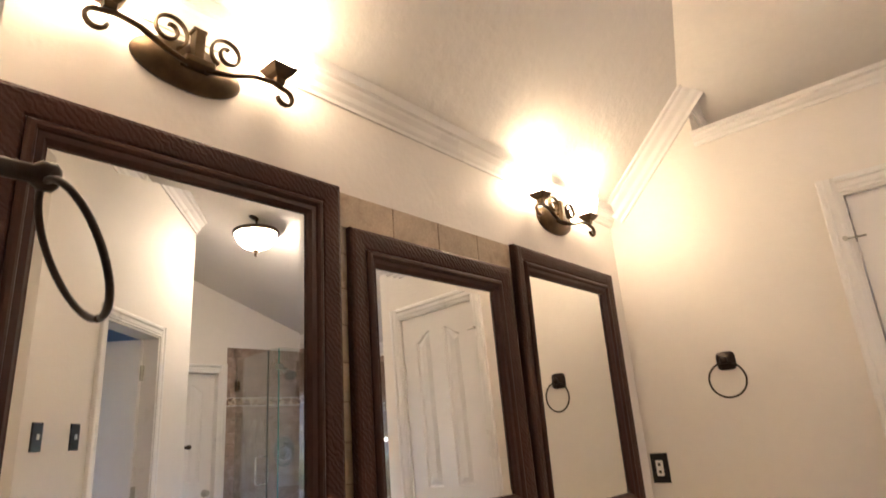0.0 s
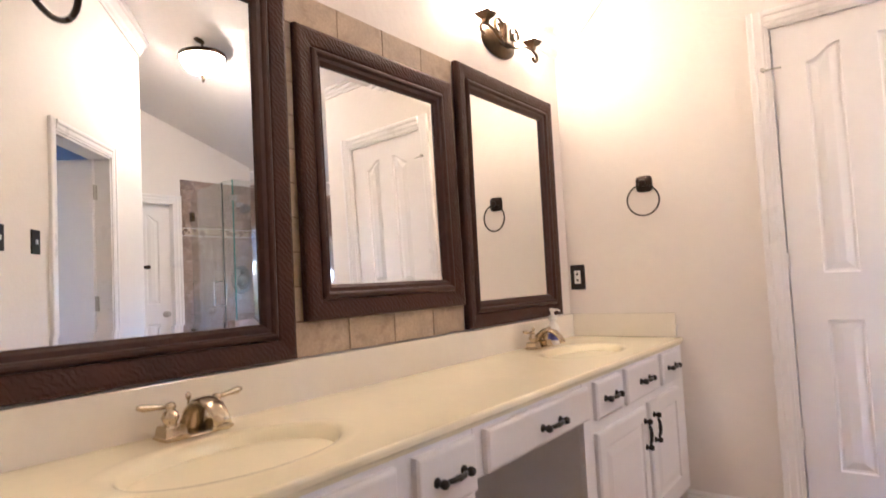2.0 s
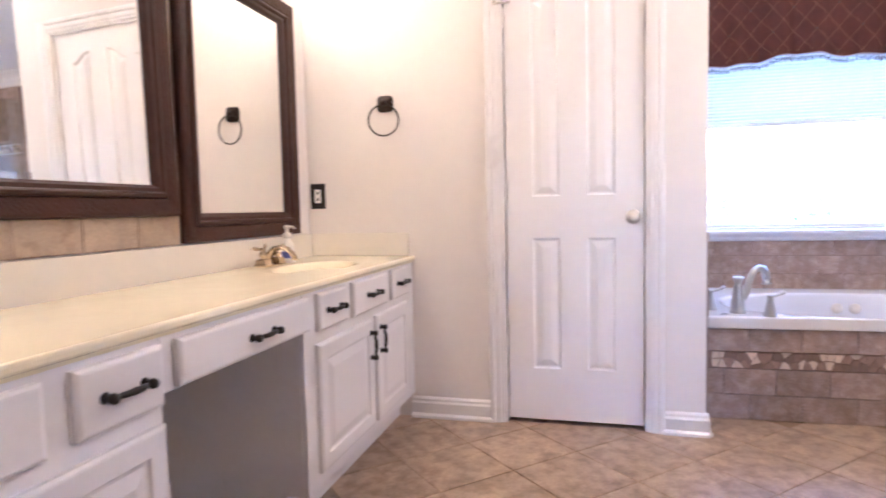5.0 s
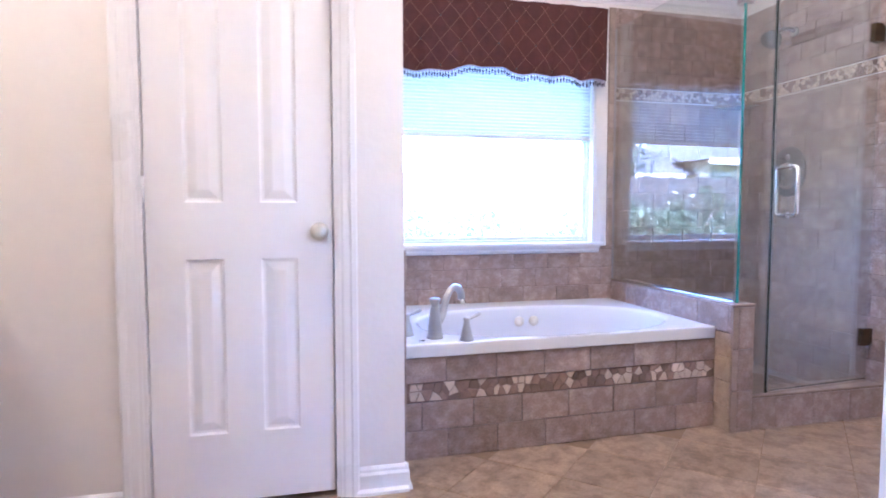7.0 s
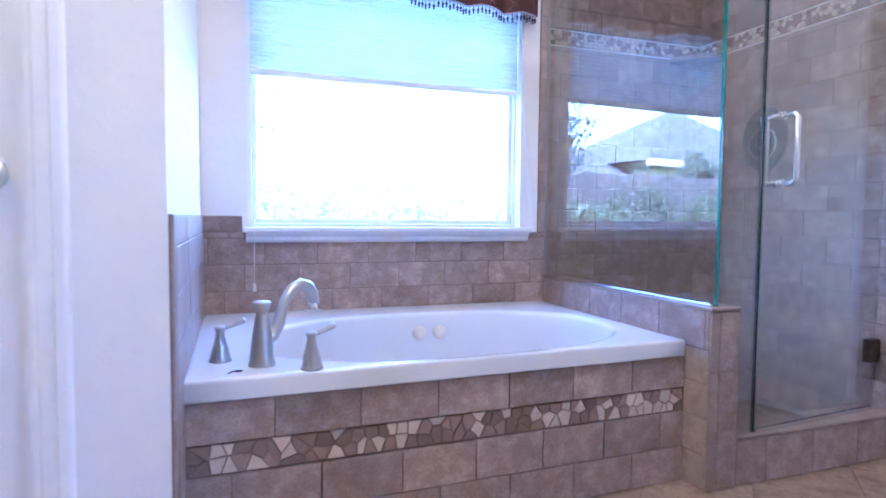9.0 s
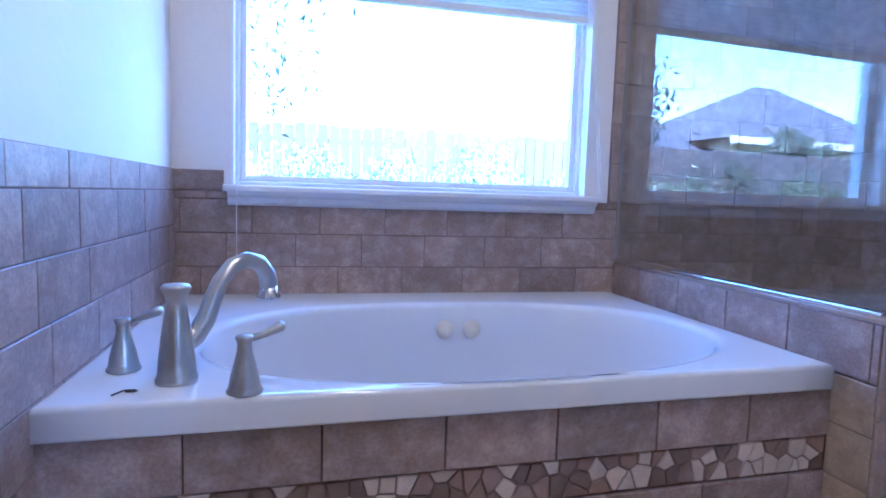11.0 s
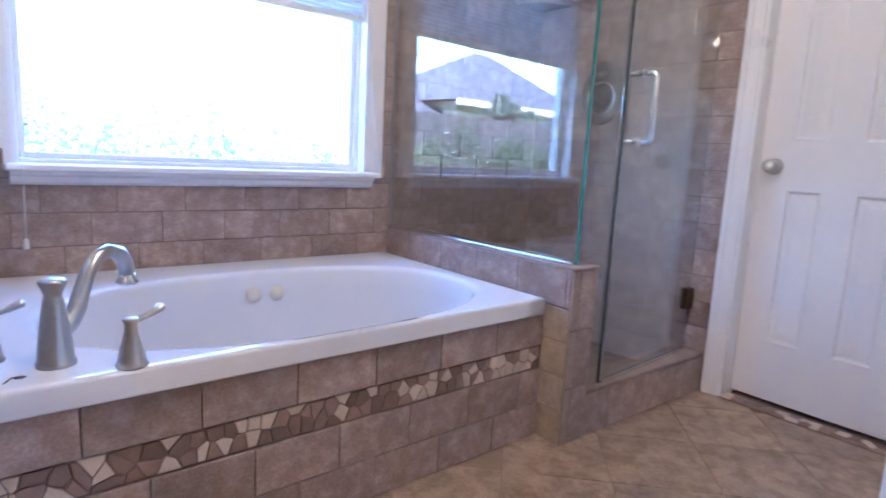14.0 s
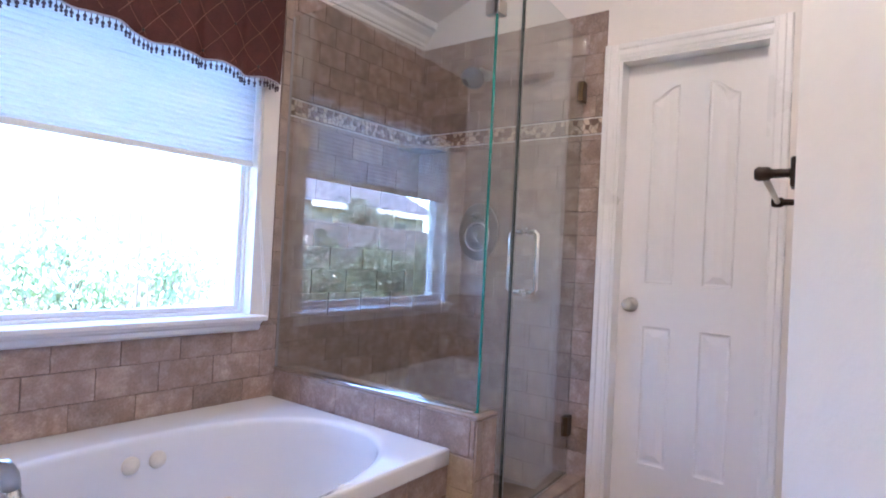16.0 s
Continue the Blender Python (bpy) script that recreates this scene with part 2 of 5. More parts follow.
def tube(bm, pts, r, seg=10, flat=None):
    """A round bar along pts; r: one radius or one for each point; flat: (width, thickness) factors."""
    pts = [Vector(p) for p in pts]
    rs = r if isinstance(r, (list, tuple)) else [r] * len(pts)
    rings, up = [], None
    for i, p in enumerate(pts):
        d = (pts[min(i + 1, len(pts) - 1)] - pts[max(i - 1, 0)]).normalized()
        if up is None:
            up = Vector((0, 0, 1)) if abs(d.z) < 0.9 else Vector((1, 0, 0))
        s = d.cross(up).normalized()
        up = s.cross(d).normalized()
        fw, ft = flat or (1, 1)
        rings.append([p + rs[i] * (fw * math.cos(2 * math.pi * k / seg) * s + ft * math.sin(2 * math.pi * k / seg) * up) for k in range(seg)])
    loft(bm, rings)


def arc(c, r, a0, a1, k, plane="yz", start=(0, 0, 0)):
    out = []
    for i in range(k + 1):
        a = radians(a0 + (a1 - a0) * i / k)
        u, v = c[0] + r * math.cos(a), c[1] + r * math.sin(a)
        out.append({"yz": (start[0], u, v), "xz": (u, start[1], v), "xy": (u, v, start[2])}[plane])
    return out


def mesh_object(name, bm, mat, parent=None, label=""):
    bmesh.ops.recalc_face_normals(bm, faces=bm.faces)
    me = bpy.data.meshes.new(name)
    bm.to_mesh(me)
    bm.free()
    me.materials.append(mat)
    ob = new(name, me)
    if parent:
        ob.parent = parent
    if label:
        ob["label"] = label
    return ob


def part(name, bm, mat, parent, label=""):
    return mesh_object(name, bm, mat, parent, label)


def fill(maker, *args, **kw):
    bm = bmesh.new()
    maker(bm, *args, **kw)
    return bm


def thing(name, at, label, category, group=""):
    e = new(name)
    e.empty_display_size = 0.05
    e.location = at
    return tagged(e, label, category, group)


def structure(name, bm, mat, label, category):
    return tagged(mesh_object(name, bm, mat), label, category, kind="structure")


def boxes(*list_of):
    bm = bmesh.new()
    for b in list_of:
        box(bm, *b)
    return bm


def mesh_only(bm, name, mat):
    bmesh.ops.recalc_face_normals(bm, faces=bm.faces)
    me = bpy.data.meshes.new(name)
    bm.to_mesh(me)
    bm.free()
    me.materials.append(mat)
    return me


def piece(name, me, parent, m):
    ob = new(name, me)
    ob.parent = parent
    ob.matrix_basis = m
    return ob


# ---- plan, in metres ----
VX, TY, WY, EX = -1.155, 2.572, 3.87, 3.27     # vanity wall, closet wall, window wall, end wall
AX = 0.740                                     # side wall of the tub alcove
NX, NY = 2.10, 1.833                           # corner of the wall that stands before the toilet door
SY, BY = -0.15, -1.9                          # wing wall by the vanity, wall behind
T = 0.12
HIGH = 3.46


def ceil_a(x):
    return 2.37 + 1.03 * (x - VX)


def ceil_b(y):
    return 2.455 + 0.36 * (WY - y)


# ---- the large structure ----
floor = structure("floor", boxes((VX - T, EX + 3.0, BY - T, WY + 0.16, -0.12, -0.004)), FLOOR_GROUT, "tan stone floor laid diagonally with thin brown grout", "floor")

wall_vanity = structure("wall_vanity", boxes((VX - T, VX, BY - T, WY + 0.16, -0.02, 3.6)), PAINT, "cream painted wall behind the vanity mirrors", "wall")
LEDGE, LX = 2.63, -0.66
wall_closet = structure("wall_closet", boxes(
    (VX, LX, TY, TY + T, -0.02, 3.4), (LX, -0.155, TY, TY + T, -0.02, LEDGE), (-0.155, 0.50, TY, TY + T, 2.162, LEDGE), (0.50, AX - 0.006, TY, TY + T, -0.02, LEDGE)),
    PAINT, "cream painted wall with a closed panel door and a plant ledge on top", "wall")
wall_ledge = structure("wall_ledge", boxes((LX - 0.1, LX, TY + T, WY, LEDGE - 0.08, 3.4), (LX, AX, TY + T, WY, LEDGE - 0.09, LEDGE - 0.004)), PAINT,
                       "cream painted ledge recess above the closet", "wall")
wall_alcove = structure("wall_alcove", boxes((AX - T, AX, TY + T, WY, -0.02, LEDGE), (AX - 0.006, AX, TY, TY + T, -0.02, LEDGE)), PAINT, "cream painted side wall of the tub alcove", "wall")
W0, W1, WZ0, WZ1 = 0.922, 2.20, 0.858, 2.13
wall_window = structure("wall_window", boxes(
    (VX, W0, WY, WY + 0.16, -0.02, 3.0), (W1, EX + 3.0, WY, WY + 0.16, -0.02, 3.0), (W0, W1, WY, WY + 0.16, -0.02, WZ0), (W0, W1, WY, WY + 0.16, WZ1, 3.0)),
    PAINT, "white painted outer wall with the window over the tub", "wall")
D0, D1 = 2.068, 2.690
wall_end = structure("wall_end", boxes(
    (EX, EX + T, NY - T, D0, -0.02, 3.6), (EX, EX + T, D1, WY, -0.02, 3.6), (EX, EX + T, D0, D1, 2.092, 3.6)), PAINT, "cream painted wall with the toilet room door", "wall")
# the diagonal wall runs from the corner (NX, NY) back towards the vanity; its own x goes along it, y into the next room
DIAG = pose(NX, NY, 0, 0, 0, -135)
DL, O0, O1, OZ = 1.98, 0.55, 1.26, 2.10
PX0, PY0 = NX - DL * math.sqrt(0.5), NY - DL * math.sqrt(0.5)
wall_near = structure("wall_near", boxes((0, O0, 0, T, -0.02, 3.6), (O1, DL, 0, T, -0.02, 3.6), (O0, O1, 0, T, OZ, 3.6)),
                      PAINT, "cream painted diagonal wall with an open doorway", "wall")
wall_near.matrix_basis = DIAG
structure("wall_hall", boxes((PX0, PX0 + T, BY, PY0 - 0.004, -0.02, 3.6)), PAINT, "plain cream painted wall facing the vanity", "wall")
bm = bmesh.new()
prism(bm, [(NX + T, NY - T), (NX + T, NY + 0.011), (EX, NY + 0.108), (EX, NY - T)], "z", -0.02, 3.6)
prism(bm, [(NX + 0.002, NY - 0.001), (NX + T, NY - T), (NX + T, NY + 0.011)], "z", -0.02, 3.6)
wall_niche = structure("wall_niche", bm, PAINT, "cream painted wall of the passage to the toilet room", "wall")
wall_wing = structure("wall_wing", boxes((VX, -0.54, SY - T, SY, -0.02, 3.4)), PAINT, "short cream painted wing wall at the end of the vanity", "wall")
wall_back = structure("wall_back", boxes((VX, NX + T, BY - T, BY, -0.02, 3.6)), PAINT, "plain cream painted back wall", "wall")
RX = NX + 2.7
wall_bedroom = structure("wall_bedroom", boxes(
    (RX, RX + T, BY - T, NY, -0.02, 2.7), (NX + T, NX + 0.95, BY - T, BY, -0.02, 2.7), (NX + 1.9, RX, BY - T, BY, -0.02, 2.7),
    (NX + 0.95, NX + 1.9, BY - T, BY, -0.02, 1.1), (NX + 0.95, NX + 1.9, BY - T, BY, 2.1, 2.7), (NX + T, RX + T, NY - T - 0.006, NY - T, -0.02, 2.7)), ROOM, "blue-grey painted walls of the room past the doorway", "wall")
bm = bmesh.new()
prism(bm, [(PX0 + T, BY), (RX, BY), (RX, NY - T), (NX + T, NY - T), (PX0 + T, PY0 - 0.03)], "z", 2.6, 2.7)
structure("ceiling_bedroom", bm, CEIL, "plain ceiling of the room past the doorway", "ceiling")
# unseen shell, added so that no outdoor light leaks under the door
wall_toilet = structure("wall_toilet", boxes((EX + 1.2, EX + 1.3, NY - T, WY, -0.02, 2.7), (EX + T, EX + 1.3, NY - T, NY - 0.02, -0.02, 2.7), (EX + T, EX + 1.3, NY - T, WY, 2.6, 2.7)),
                        PAINT, "unseen plain shell behind the toilet room door, added to keep light out", "wall")


def ceiling():
    bm = bmesh.new()
    xa = VX + (HIGH - 2.37) / 1.03
    yb = WY - (HIGH - 2.455) / 0.36
    e = EX + T
    for poly in (
        ((VX - T, BY - T, ceil_a(VX - T)), (xa, BY - T, HIGH), (xa, yb, HIGH), (VX - T, WY + 0.15, ceil_a(VX - T))),
        ((VX - T, WY + 0.15, ceil_a(VX - T)), (xa, yb, HIGH), (e, yb, HIGH), (e, WY + 0.15, ceil_b(WY + 0.15))),
        ((xa, BY - T, HIGH), (e, BY - T, HIGH), (e, yb, HIGH), (xa, yb, HIGH))):
        lo = [bm.verts.new(p) for p in poly]
        hi = [bm.verts.new((p[0], p[1], p[2] + 0.15)) for p in poly]
        bm.faces.new(lo), bm.faces.new(list(reversed(hi)))
        for i in range(4):
            bm.faces.new((lo[i], hi[i], hi[(i + 1) % 4], lo[(i + 1) % 4]))
    return bm


structure("ceiling", ceiling(), CEIL, "vaulted ceiling with an off-white knockdown texture", "ceiling")


def moulding(bm, p0, p1, out, up, prof):
    """A profile (out, up) drawn along the line p0 to p1."""
    p0, p1, out, up = Vector(p0), Vector(p1), Vector(out).normalized(), Vector(up).normalized()
    rings = [[p + a * out + b * up for a, b in prof] for p in (p0, p1)]
    loft(bm, rings, smooth=False)


CROWN = [(0, -0.10), (0.012, -0.10), (0.016, -0.085), (0.03, -0.072), (0.038, -0.05), (0.06, -0.03), (0.066, -0.018), (0.085, -0.012), (0.085, 0.04), (0, 0.04)]
SMALL = [(a * 0.62, b * 0.7) for a, b in CROWN]
CAP = [(0, -0.055), (0.012, -0.055), (0.014, -0.04), (0.024, -0.03), (0.026, -0.012), (0.045, -0.008), (0.045, 0.012), (0, 0.012)]
BASE = [(0, 0), (0.028, 0), (0.028, 0.012), (0.016, 0.022), (0.016, 0.072), (0.011, 0.082), (0.011, 0.092), (0.004, 0.102), (0, 0.102)]
bm = bmesh.new()
moulding(bm, (VX, SY, 2.362), (VX, TY, 2.362), (1, 0, 0), (0, 0, 1), SMALL)
moulding(bm, (VX, BY, 2.362), (VX, SY - T, 2.362), (1, 0, 0), (0, 0, 1), SMALL)
structure("crown_vanity", bm, TRIM, "white crown moulding along the vanity wall", "moulding")
sn = Vector((-1.03, 0, 1)).normalized()
bm = bmesh.new()
moulding(bm, (VX, TY, ceil_a(VX)), (LX + 0.02, TY, ceil_a(LX + 0.02)), (0, -1, 0), sn, CROWN)
moulding(bm, (LX, TY + 0.02, ceil_a(LX)), (LX, TY + 0.5, ceil_b(TY + 0.5)), (1, 0, 0), (0, 0.36, 1), CROWN)
structure("crown_closet", bm, TRIM, "white crown moulding climbing with the sloped ceiling", "moulding")
bm = bmesh.new()
moulding(bm, (LX, TY, LEDGE), (AX, TY, LEDGE), (0, -1, 0), (0, 0, 1), CAP)
structure("trim_ledge", bm, TRIM, "white cap moulding along the plant ledge", "moulding")
bm = bmesh.new()
moulding(bm, (AX, WY, 2.455), (EX, WY, 2.455), (0, -1, 0), (0, 0, 1), CROWN)
structure("crown_window", bm, TRIM, "white crown moulding along the window wall", "moulding")
bm = bmesh.new()
moulding(bm, (NX, NY, ceil_b(NY) - 0.06), (PX0, PY0, HIGH), (-1, 1, 0), (0, 0, 1), CROWN)
structure("crown_near", bm, TRIM, "white crown moulding on the wall by the doorway", "moulding")
bm = bmesh.new()
moulding(bm, (-0.62, TY, 0), (-0.212, TY, 0), (0, -1, 0), (0, 0, 1), BASE)
moulding(bm, (0.557, TY, 0), (AX + 0.012, TY, 0), (0, -1, 0), (0, 0, 1), BASE)
moulding(bm, (AX, TY - 0.012, 0), (AX, TY + 0.06, 0), (1, 0, 0), (0, 0, 1), BASE)
structure("baseboard_closet", bm, TRIM, "white moulded baseboard along the closet wall", "baseboard")
bm = bmesh.new()
for a, b in ((0.0, O0 - 0.07), (O1 + 0.07, DL)):
    moulding(bm, DIAG @ Vector((a, 0, 0)), DIAG @ Vector((b, 0, 0)), (-1, 1, 0), (0, 0, 1), BASE)
moulding(bm, (NX, NY, 0), (EX, NY + 0.108, 0), (-0.092, 1, 0), (0, 0, 1), BASE)
structure("baseboard_near", bm, TRIM, "white moulded baseboard by the doorway", "baseboard")

CASE = [(0, 0), (0.012, 0.0), (0.012, 0.010), (0.016, 0.018), (0.016, 0.04), (0.022, 0.046), (0.022, 0.062), (0.018, 0.068), (0, 0.068)]


def casing(name, a0, a1, top, face, out, axis, label, jamb):
    """Door casing round an opening a0..a1 along the axis x or y on the wall face, with the jamb through the wall."""
    bm = bmesh.new()
    def at(a, z):
        return (a, face, z) if axis == "x" else (face, a, z)
    o = (0, out, 0) if axis == "x" else (out, 0, 0)
    side = (1, 0, 0) if axis == "x" else (0, 1, 0)
    neg = tuple(-c for c in side)
    moulding(bm, at(a0, 0), at(a0, top + 0.068), o, neg, CASE)
    moulding(bm, at(a1, 0), at(a1, top + 0.068), o, side, CASE)
    moulding(bm, at(a0, top), at(a1, top), o, (0, 0, 1), CASE)
    d0, d1 = sorted((face + out * 0.004, face - out * jamb))
    for b in ((a0 - 0.002, a0 + 0.014, 0, top), (a1 - 0.014, a1 + 0.002, 0, top), (a0 + 0.014, a1 - 0.014, top - 0.014, top + 0.002)):
        if axis == "x":
            box(bm, b[0], b[1], d0, d1, b[2], b[3])
        else:
            box(bm, d0, d1, b[0], b[1], b[2], b[3])
    return structure(name, bm, TRIM, label, "door casing")


casing("trim_closet_door", -0.155, 0.50, 2.162, TY, -1, "x", "white moulded casing round the closet door", T)
casing("trim_toilet_door", D0, D1, 2.092, EX, -1, "y", "white moulded casing round the toilet room door", T)
casing("trim_doorway", O0, O1, OZ, 0, -1, "x", "white moulded casing round the open doorway", T).matrix_basis = DIAG


def field_poly(x0, x1, z0, z1, rise=0.0, lean=0):
    """Panel outline; with rise, the top climbs in a soft curve towards the door's middle (lean 1: to the right, -1: to the left)."""
    pts = [(x0, z0), (x1, z0)]
    if not rise:
        return pts + [(x1, z1), (x0, z1)]
    k = 8
    for i in range(k + 1):
        u = 1 - i / k
        w = u if lean > 0 else 1 - u
        s = 0.5 - 0.5 * math.cos(math.pi * min(1, w * 1.08))
        pts.append((x0 + (x1 - x0) * u, z1 - rise + rise * s))
    return pts


def inset(poly, d):
    cx, cz = sum(p[0] for p in poly) / len(poly), (min(p[1] for p in poly) + max(p[1] for p in poly)) / 2
    hx, hz = (max(p[0] for p in poly) - min(p[0] for p in poly)) / 2, (max(p[1] for p in poly) - min(p[1] for p in poly)) / 2
    return [(cx + (p[0] - cx) * (hx - d) / hx, cz + (p[1] - cz) * (hz - d) / hz) for p in poly]


def panel_door(name, w, h, m, label, knob_side, hinge_z, extra_latch=False):
    """A moulded four-panel door; local x along its width, -y to the viewer."""
    root = thing(name, (0, 0, 0), label, "door")
    root["kind"] = "structure"
    root.matrix_basis = m
    th, st = 0.035, 0.122
    pw = (w - 3 * st) / 2
    panels = []
    for i in range(2):
        x0 = st + i * (pw + st)
        panels += [field_poly(x0, x0 + pw, 0.245, 0.862), field_poly(x0, x0 + pw, 1.057, h - 0.115, 0.06, 1 if i == 0 else -1)]
    bm = bmesh.new()
    box(bm, 0, w, 0.012, th, 0, h)
    # stiles, rails and the shaped heads
    for a, b in ((0, st), (st + pw, 2 * st + pw), (w - st, w)):
        box(bm, a, b, 0, 0.012, 0, h)
    for i in range(2):
        x0 = st + i * (pw + st)
        box(bm, x0, x0 + pw, 0, 0.012, 0, 0.245)
        box(bm, x0, x0 + pw, 0, 0.012, 0.862, 1.057)
        head = field_poly(x0, x0 + pw, 1.057, h - 0.115, 0.06, 1 if i == 0 else -1)[2:]
        prism(bm, head + [(x0, h), (x0 + pw, h)], "y", 0, 0.012)
    part("slab", bm, DOORP, root)
    for p in panels:
        bm = bmesh.new()
        rings = [[(x, y, z) for x, z in inset(p, d)] for d, y in ((0.0, 0.0), (0.006, 0.009), (0.014, 0.0105), (0.042, 0.0015), (0.046, 0.001))]
        vs = [[bm.verts.new(q) for q in r] for r in rings]
        k = len(p)
        for a, b in zip(vs, vs[1:]):
            for i in range(k):
                bm.faces.new((a[i], a[(i + 1) % k], b[(i + 1) % k], b[i]))
        bm.faces.new(vs[-1])
        part("raised_panel", bm, DOORP, root)
    kx = w - 0.046 if knob_side > 0 else 0.065
    bm = bmesh.new()
    lathe(bm, [(0.0, -0.062), (0.018, -0.062), (0.026, -0.055), (0.028, -0.045), (0.024, -0.034), (0.012, -0.028), (0.011, -0.012), (0.030, -0.010), (0.033, -0.002), (0.033, 0.002)], (kx, 0, 0.955), "y", 20)
    part("knob", bm, NICKEL, root, "satin nickel round knob")
    hx = -0.006 if knob_side > 0 else w + 0.006
    for z in hinge_z:
        bm = bmesh.new()
        tube(bm, [(hx, -0.006, z - 0.045), (hx, -0.006, z + 0.045)], 0.007, 8)
        box(bm, min(hx, 0), max(hx, 0.0), -0.002, 0.002, z - 0.04, z + 0.04)
        part("hinge", bm, TRIM, root, "white painted hinge")
    if extra_latch:
        z = hinge_z[-1] + 0.065
        bm = bmesh.new()
        tube(bm, [(hx - 0.03, -0.03, z), (hx + 0.04, -0.022, z)], 0.004, 8)
        lathe(bm, [(0.009, -0.045), (0.009, -0.03), (0.004, -0.03), (0.004, 0.0)], (hx - 0.03, 0, z), "y", 10)
        part("hinge_stop", bm, NICKEL, root, "small metal hinge-pin door stop")
    return root


panel_door("door_closet", 0.618, 2.126, pose(-0.1365, TY + 0.012, 0.022), "closed white four-panel door with arched top panels", 1, (0.36, 1.10, 1.88), True)
panel_door("door_toilet", 0.61, 2.060, pose(EX + 0.08, D1 - 0.006, 0.020, 0, 0, -90), "closed white four-panel toilet room door", -1, (), False)
od = thing("door_bedroom", (0, 0, 0), "white door standing open into the next room", "door")
od["kind"] = "structure"
od.matrix_basis = DIAG @ pose(O0 + 0.018, T - 0.03, 0.012)
part("slab", boxes((0, 0.035, 0.004, 0.69, 0, OZ - 0.03, 0.003)), DOORP, od)
for z in (0.3, 1.1, 1.85):
    part("hinge", boxes((0.006, 0.030, -0.004, 0.003, z - 0.05, z + 0.05), (-0.004, 0.006, -0.012, -0.002, z - 0.05, z + 0.05)), NICKEL, od)


# ---- tile fields ----
def tile_mesh(w, h, th, mat, cache={}):
    key = (round(w, 3), round(h, 3), th, mat.name)
    if key not in cache:
        bm = bmesh.new()
        c = min(0.0013, w / 4, h / 4)
        loft(bm, [[(x * a, y * b, z) for x, y in ((-1, -1), (1, -1), (1, 1), (-1, 1))] for a, b, z in
                  ((w / 2, h / 2, 0), (w / 2, h / 2, th - 0.0011), (w / 2 - c, h / 2 - c, th))], smooth=False)
        cache[key] = mesh_only(bm, "tile", mat)
    return cache[key]


def frame_of(o, u, v):
    u, v = Vector(u), Vector(v)
    n = u.cross(v)
    return Matrix(((u.x, v.x, n.x, o[0]), (u.y, v.y, n.y, o[1]), (u.z, v.z, n.z, o[2]), (0, 0, 0, 1)))


def tile_field(parent, o, u, v, du, dv, w, h, shift=0.0, mat=TILE, th=0.008, gap=0.0032, stagger=0.5, bed=True, v_start=0.0, seed=1):
    """Running-bond tiles over a rectangle du x dv whose corner is o, out along u x v, on a bed of grout."""
    f = frame_of(o, u, v)
    rnd = random.Random(seed)
    if bed:
        b = part("grout_bed", boxes((0, du, 0, dv, -0.001, 0.0045)), GROUT, parent, "recessed brown grout")
        b.matrix_basis = f
    row, y = 0, v_start
    while y < dv - 0.004:
        y0, y1 = max(y, 0), min(y + h, dv)
        x = -w * ((shift + row * stagger) % 1.0)
        while x < du - 0.004:
            x0, x1 = max(x, 0), min(x + w, du)
            if x1 - x0 > 0.012 and y1 - y0 > 0.012:
                me = tile_mesh(x1 - x0 - gap, y1 - y0 - gap, th, mat)
                piece("tile", me, parent, f @ pose((x0 + x1) / 2, (y0 + y1) / 2, rnd.uniform(0, 0.0012), rnd.uniform(-.25, .25), rnd.uniform(-.15, .15), 0))
            x += w
        y += h
        row += 1


def clip_cell(poly, a, b):
    """The part of a convex polygon nearer to a than to b."""
    mx, my, dx, dy = (a[0] + b[0]) / 2, (a[1] + b[1]) / 2, b[0] - a[0], b[1] - a[1]
    out = []
    for p, q in zip(poly, poly[1:] + poly[:1]):
        sp, sq = (p[0] - mx) * dx + (p[1] - my) * dy, (q[0] - mx) * dx + (q[1] - my) * dy
        if sp <= 0:
            out.append(p)
        if (sp < 0) != (sq < 0) and sp != sq:
            k = sp / (sp - sq)
            out.append((p[0] + k * (q[0] - p[0]), p[1] + k * (q[1] - p[1])))
    return out


def chip_strip(parent, o, u, v, du, dv, size, seed, share=0.45):
    """A band of broken stone chips, cream and brown, of uneven shape and size in grout."""
    f = frame_of(o, u, v)
    rnd = random.Random(seed)
    b = part("grout_bed", boxes((0, du, 0, dv, -0.001, 0.004)), CHIP_GROUT, parent, "recessed brown grout")
    b.matrix_basis = f
    nu, nv = max(2, round(du / size)), max(2, round(dv / size))
    j = 0.46
    sites = [((i + 0.5 + rnd.uniform(-j, j)) * du / nu, (k + 0.5 + rnd.uniform(-j, j)) * dv / nv, i) for i in range(nu) for k in range(nv)]
    for a in sites:
        cell = [(0, 0), (du, 0), (du, dv), (0, dv)]
        for c in sites:
            if c is not a and abs(c[2] - a[2]) < 5 and cell:
                cell = clip_cell(cell, a, c)
        if len(cell) < 3:
            continue
        cx, cy = sum(p[0] for p in cell) / len(cell), sum(p[1] for p in cell) / len(cell)
        far = max(math.hypot(p[0] - cx, p[1] - cy) for p in cell)
        g = 1 - rnd.uniform(0.0022, 0.0048) / far
        lo = [((p[0] - cx) * g, (p[1] - cy) * g) for p in cell]
        bm = bmesh.new()
        loft(bm, [[(p * s, q * s, z) for p, q in lo] for s, z in ((1, 0), (1, 0.0055), (0.92, 0.0078))], smooth=False)
        me = mesh_only(bm, "stone_chip", PEBBLE if rnd.random() < share else PEBBLE_D)
        piece("stone_chip", me, parent, f @ pose(cx, cy, rnd.uniform(0, 0.001), rnd.uniform(-2, 2), rnd.uniform(-2, 2)))


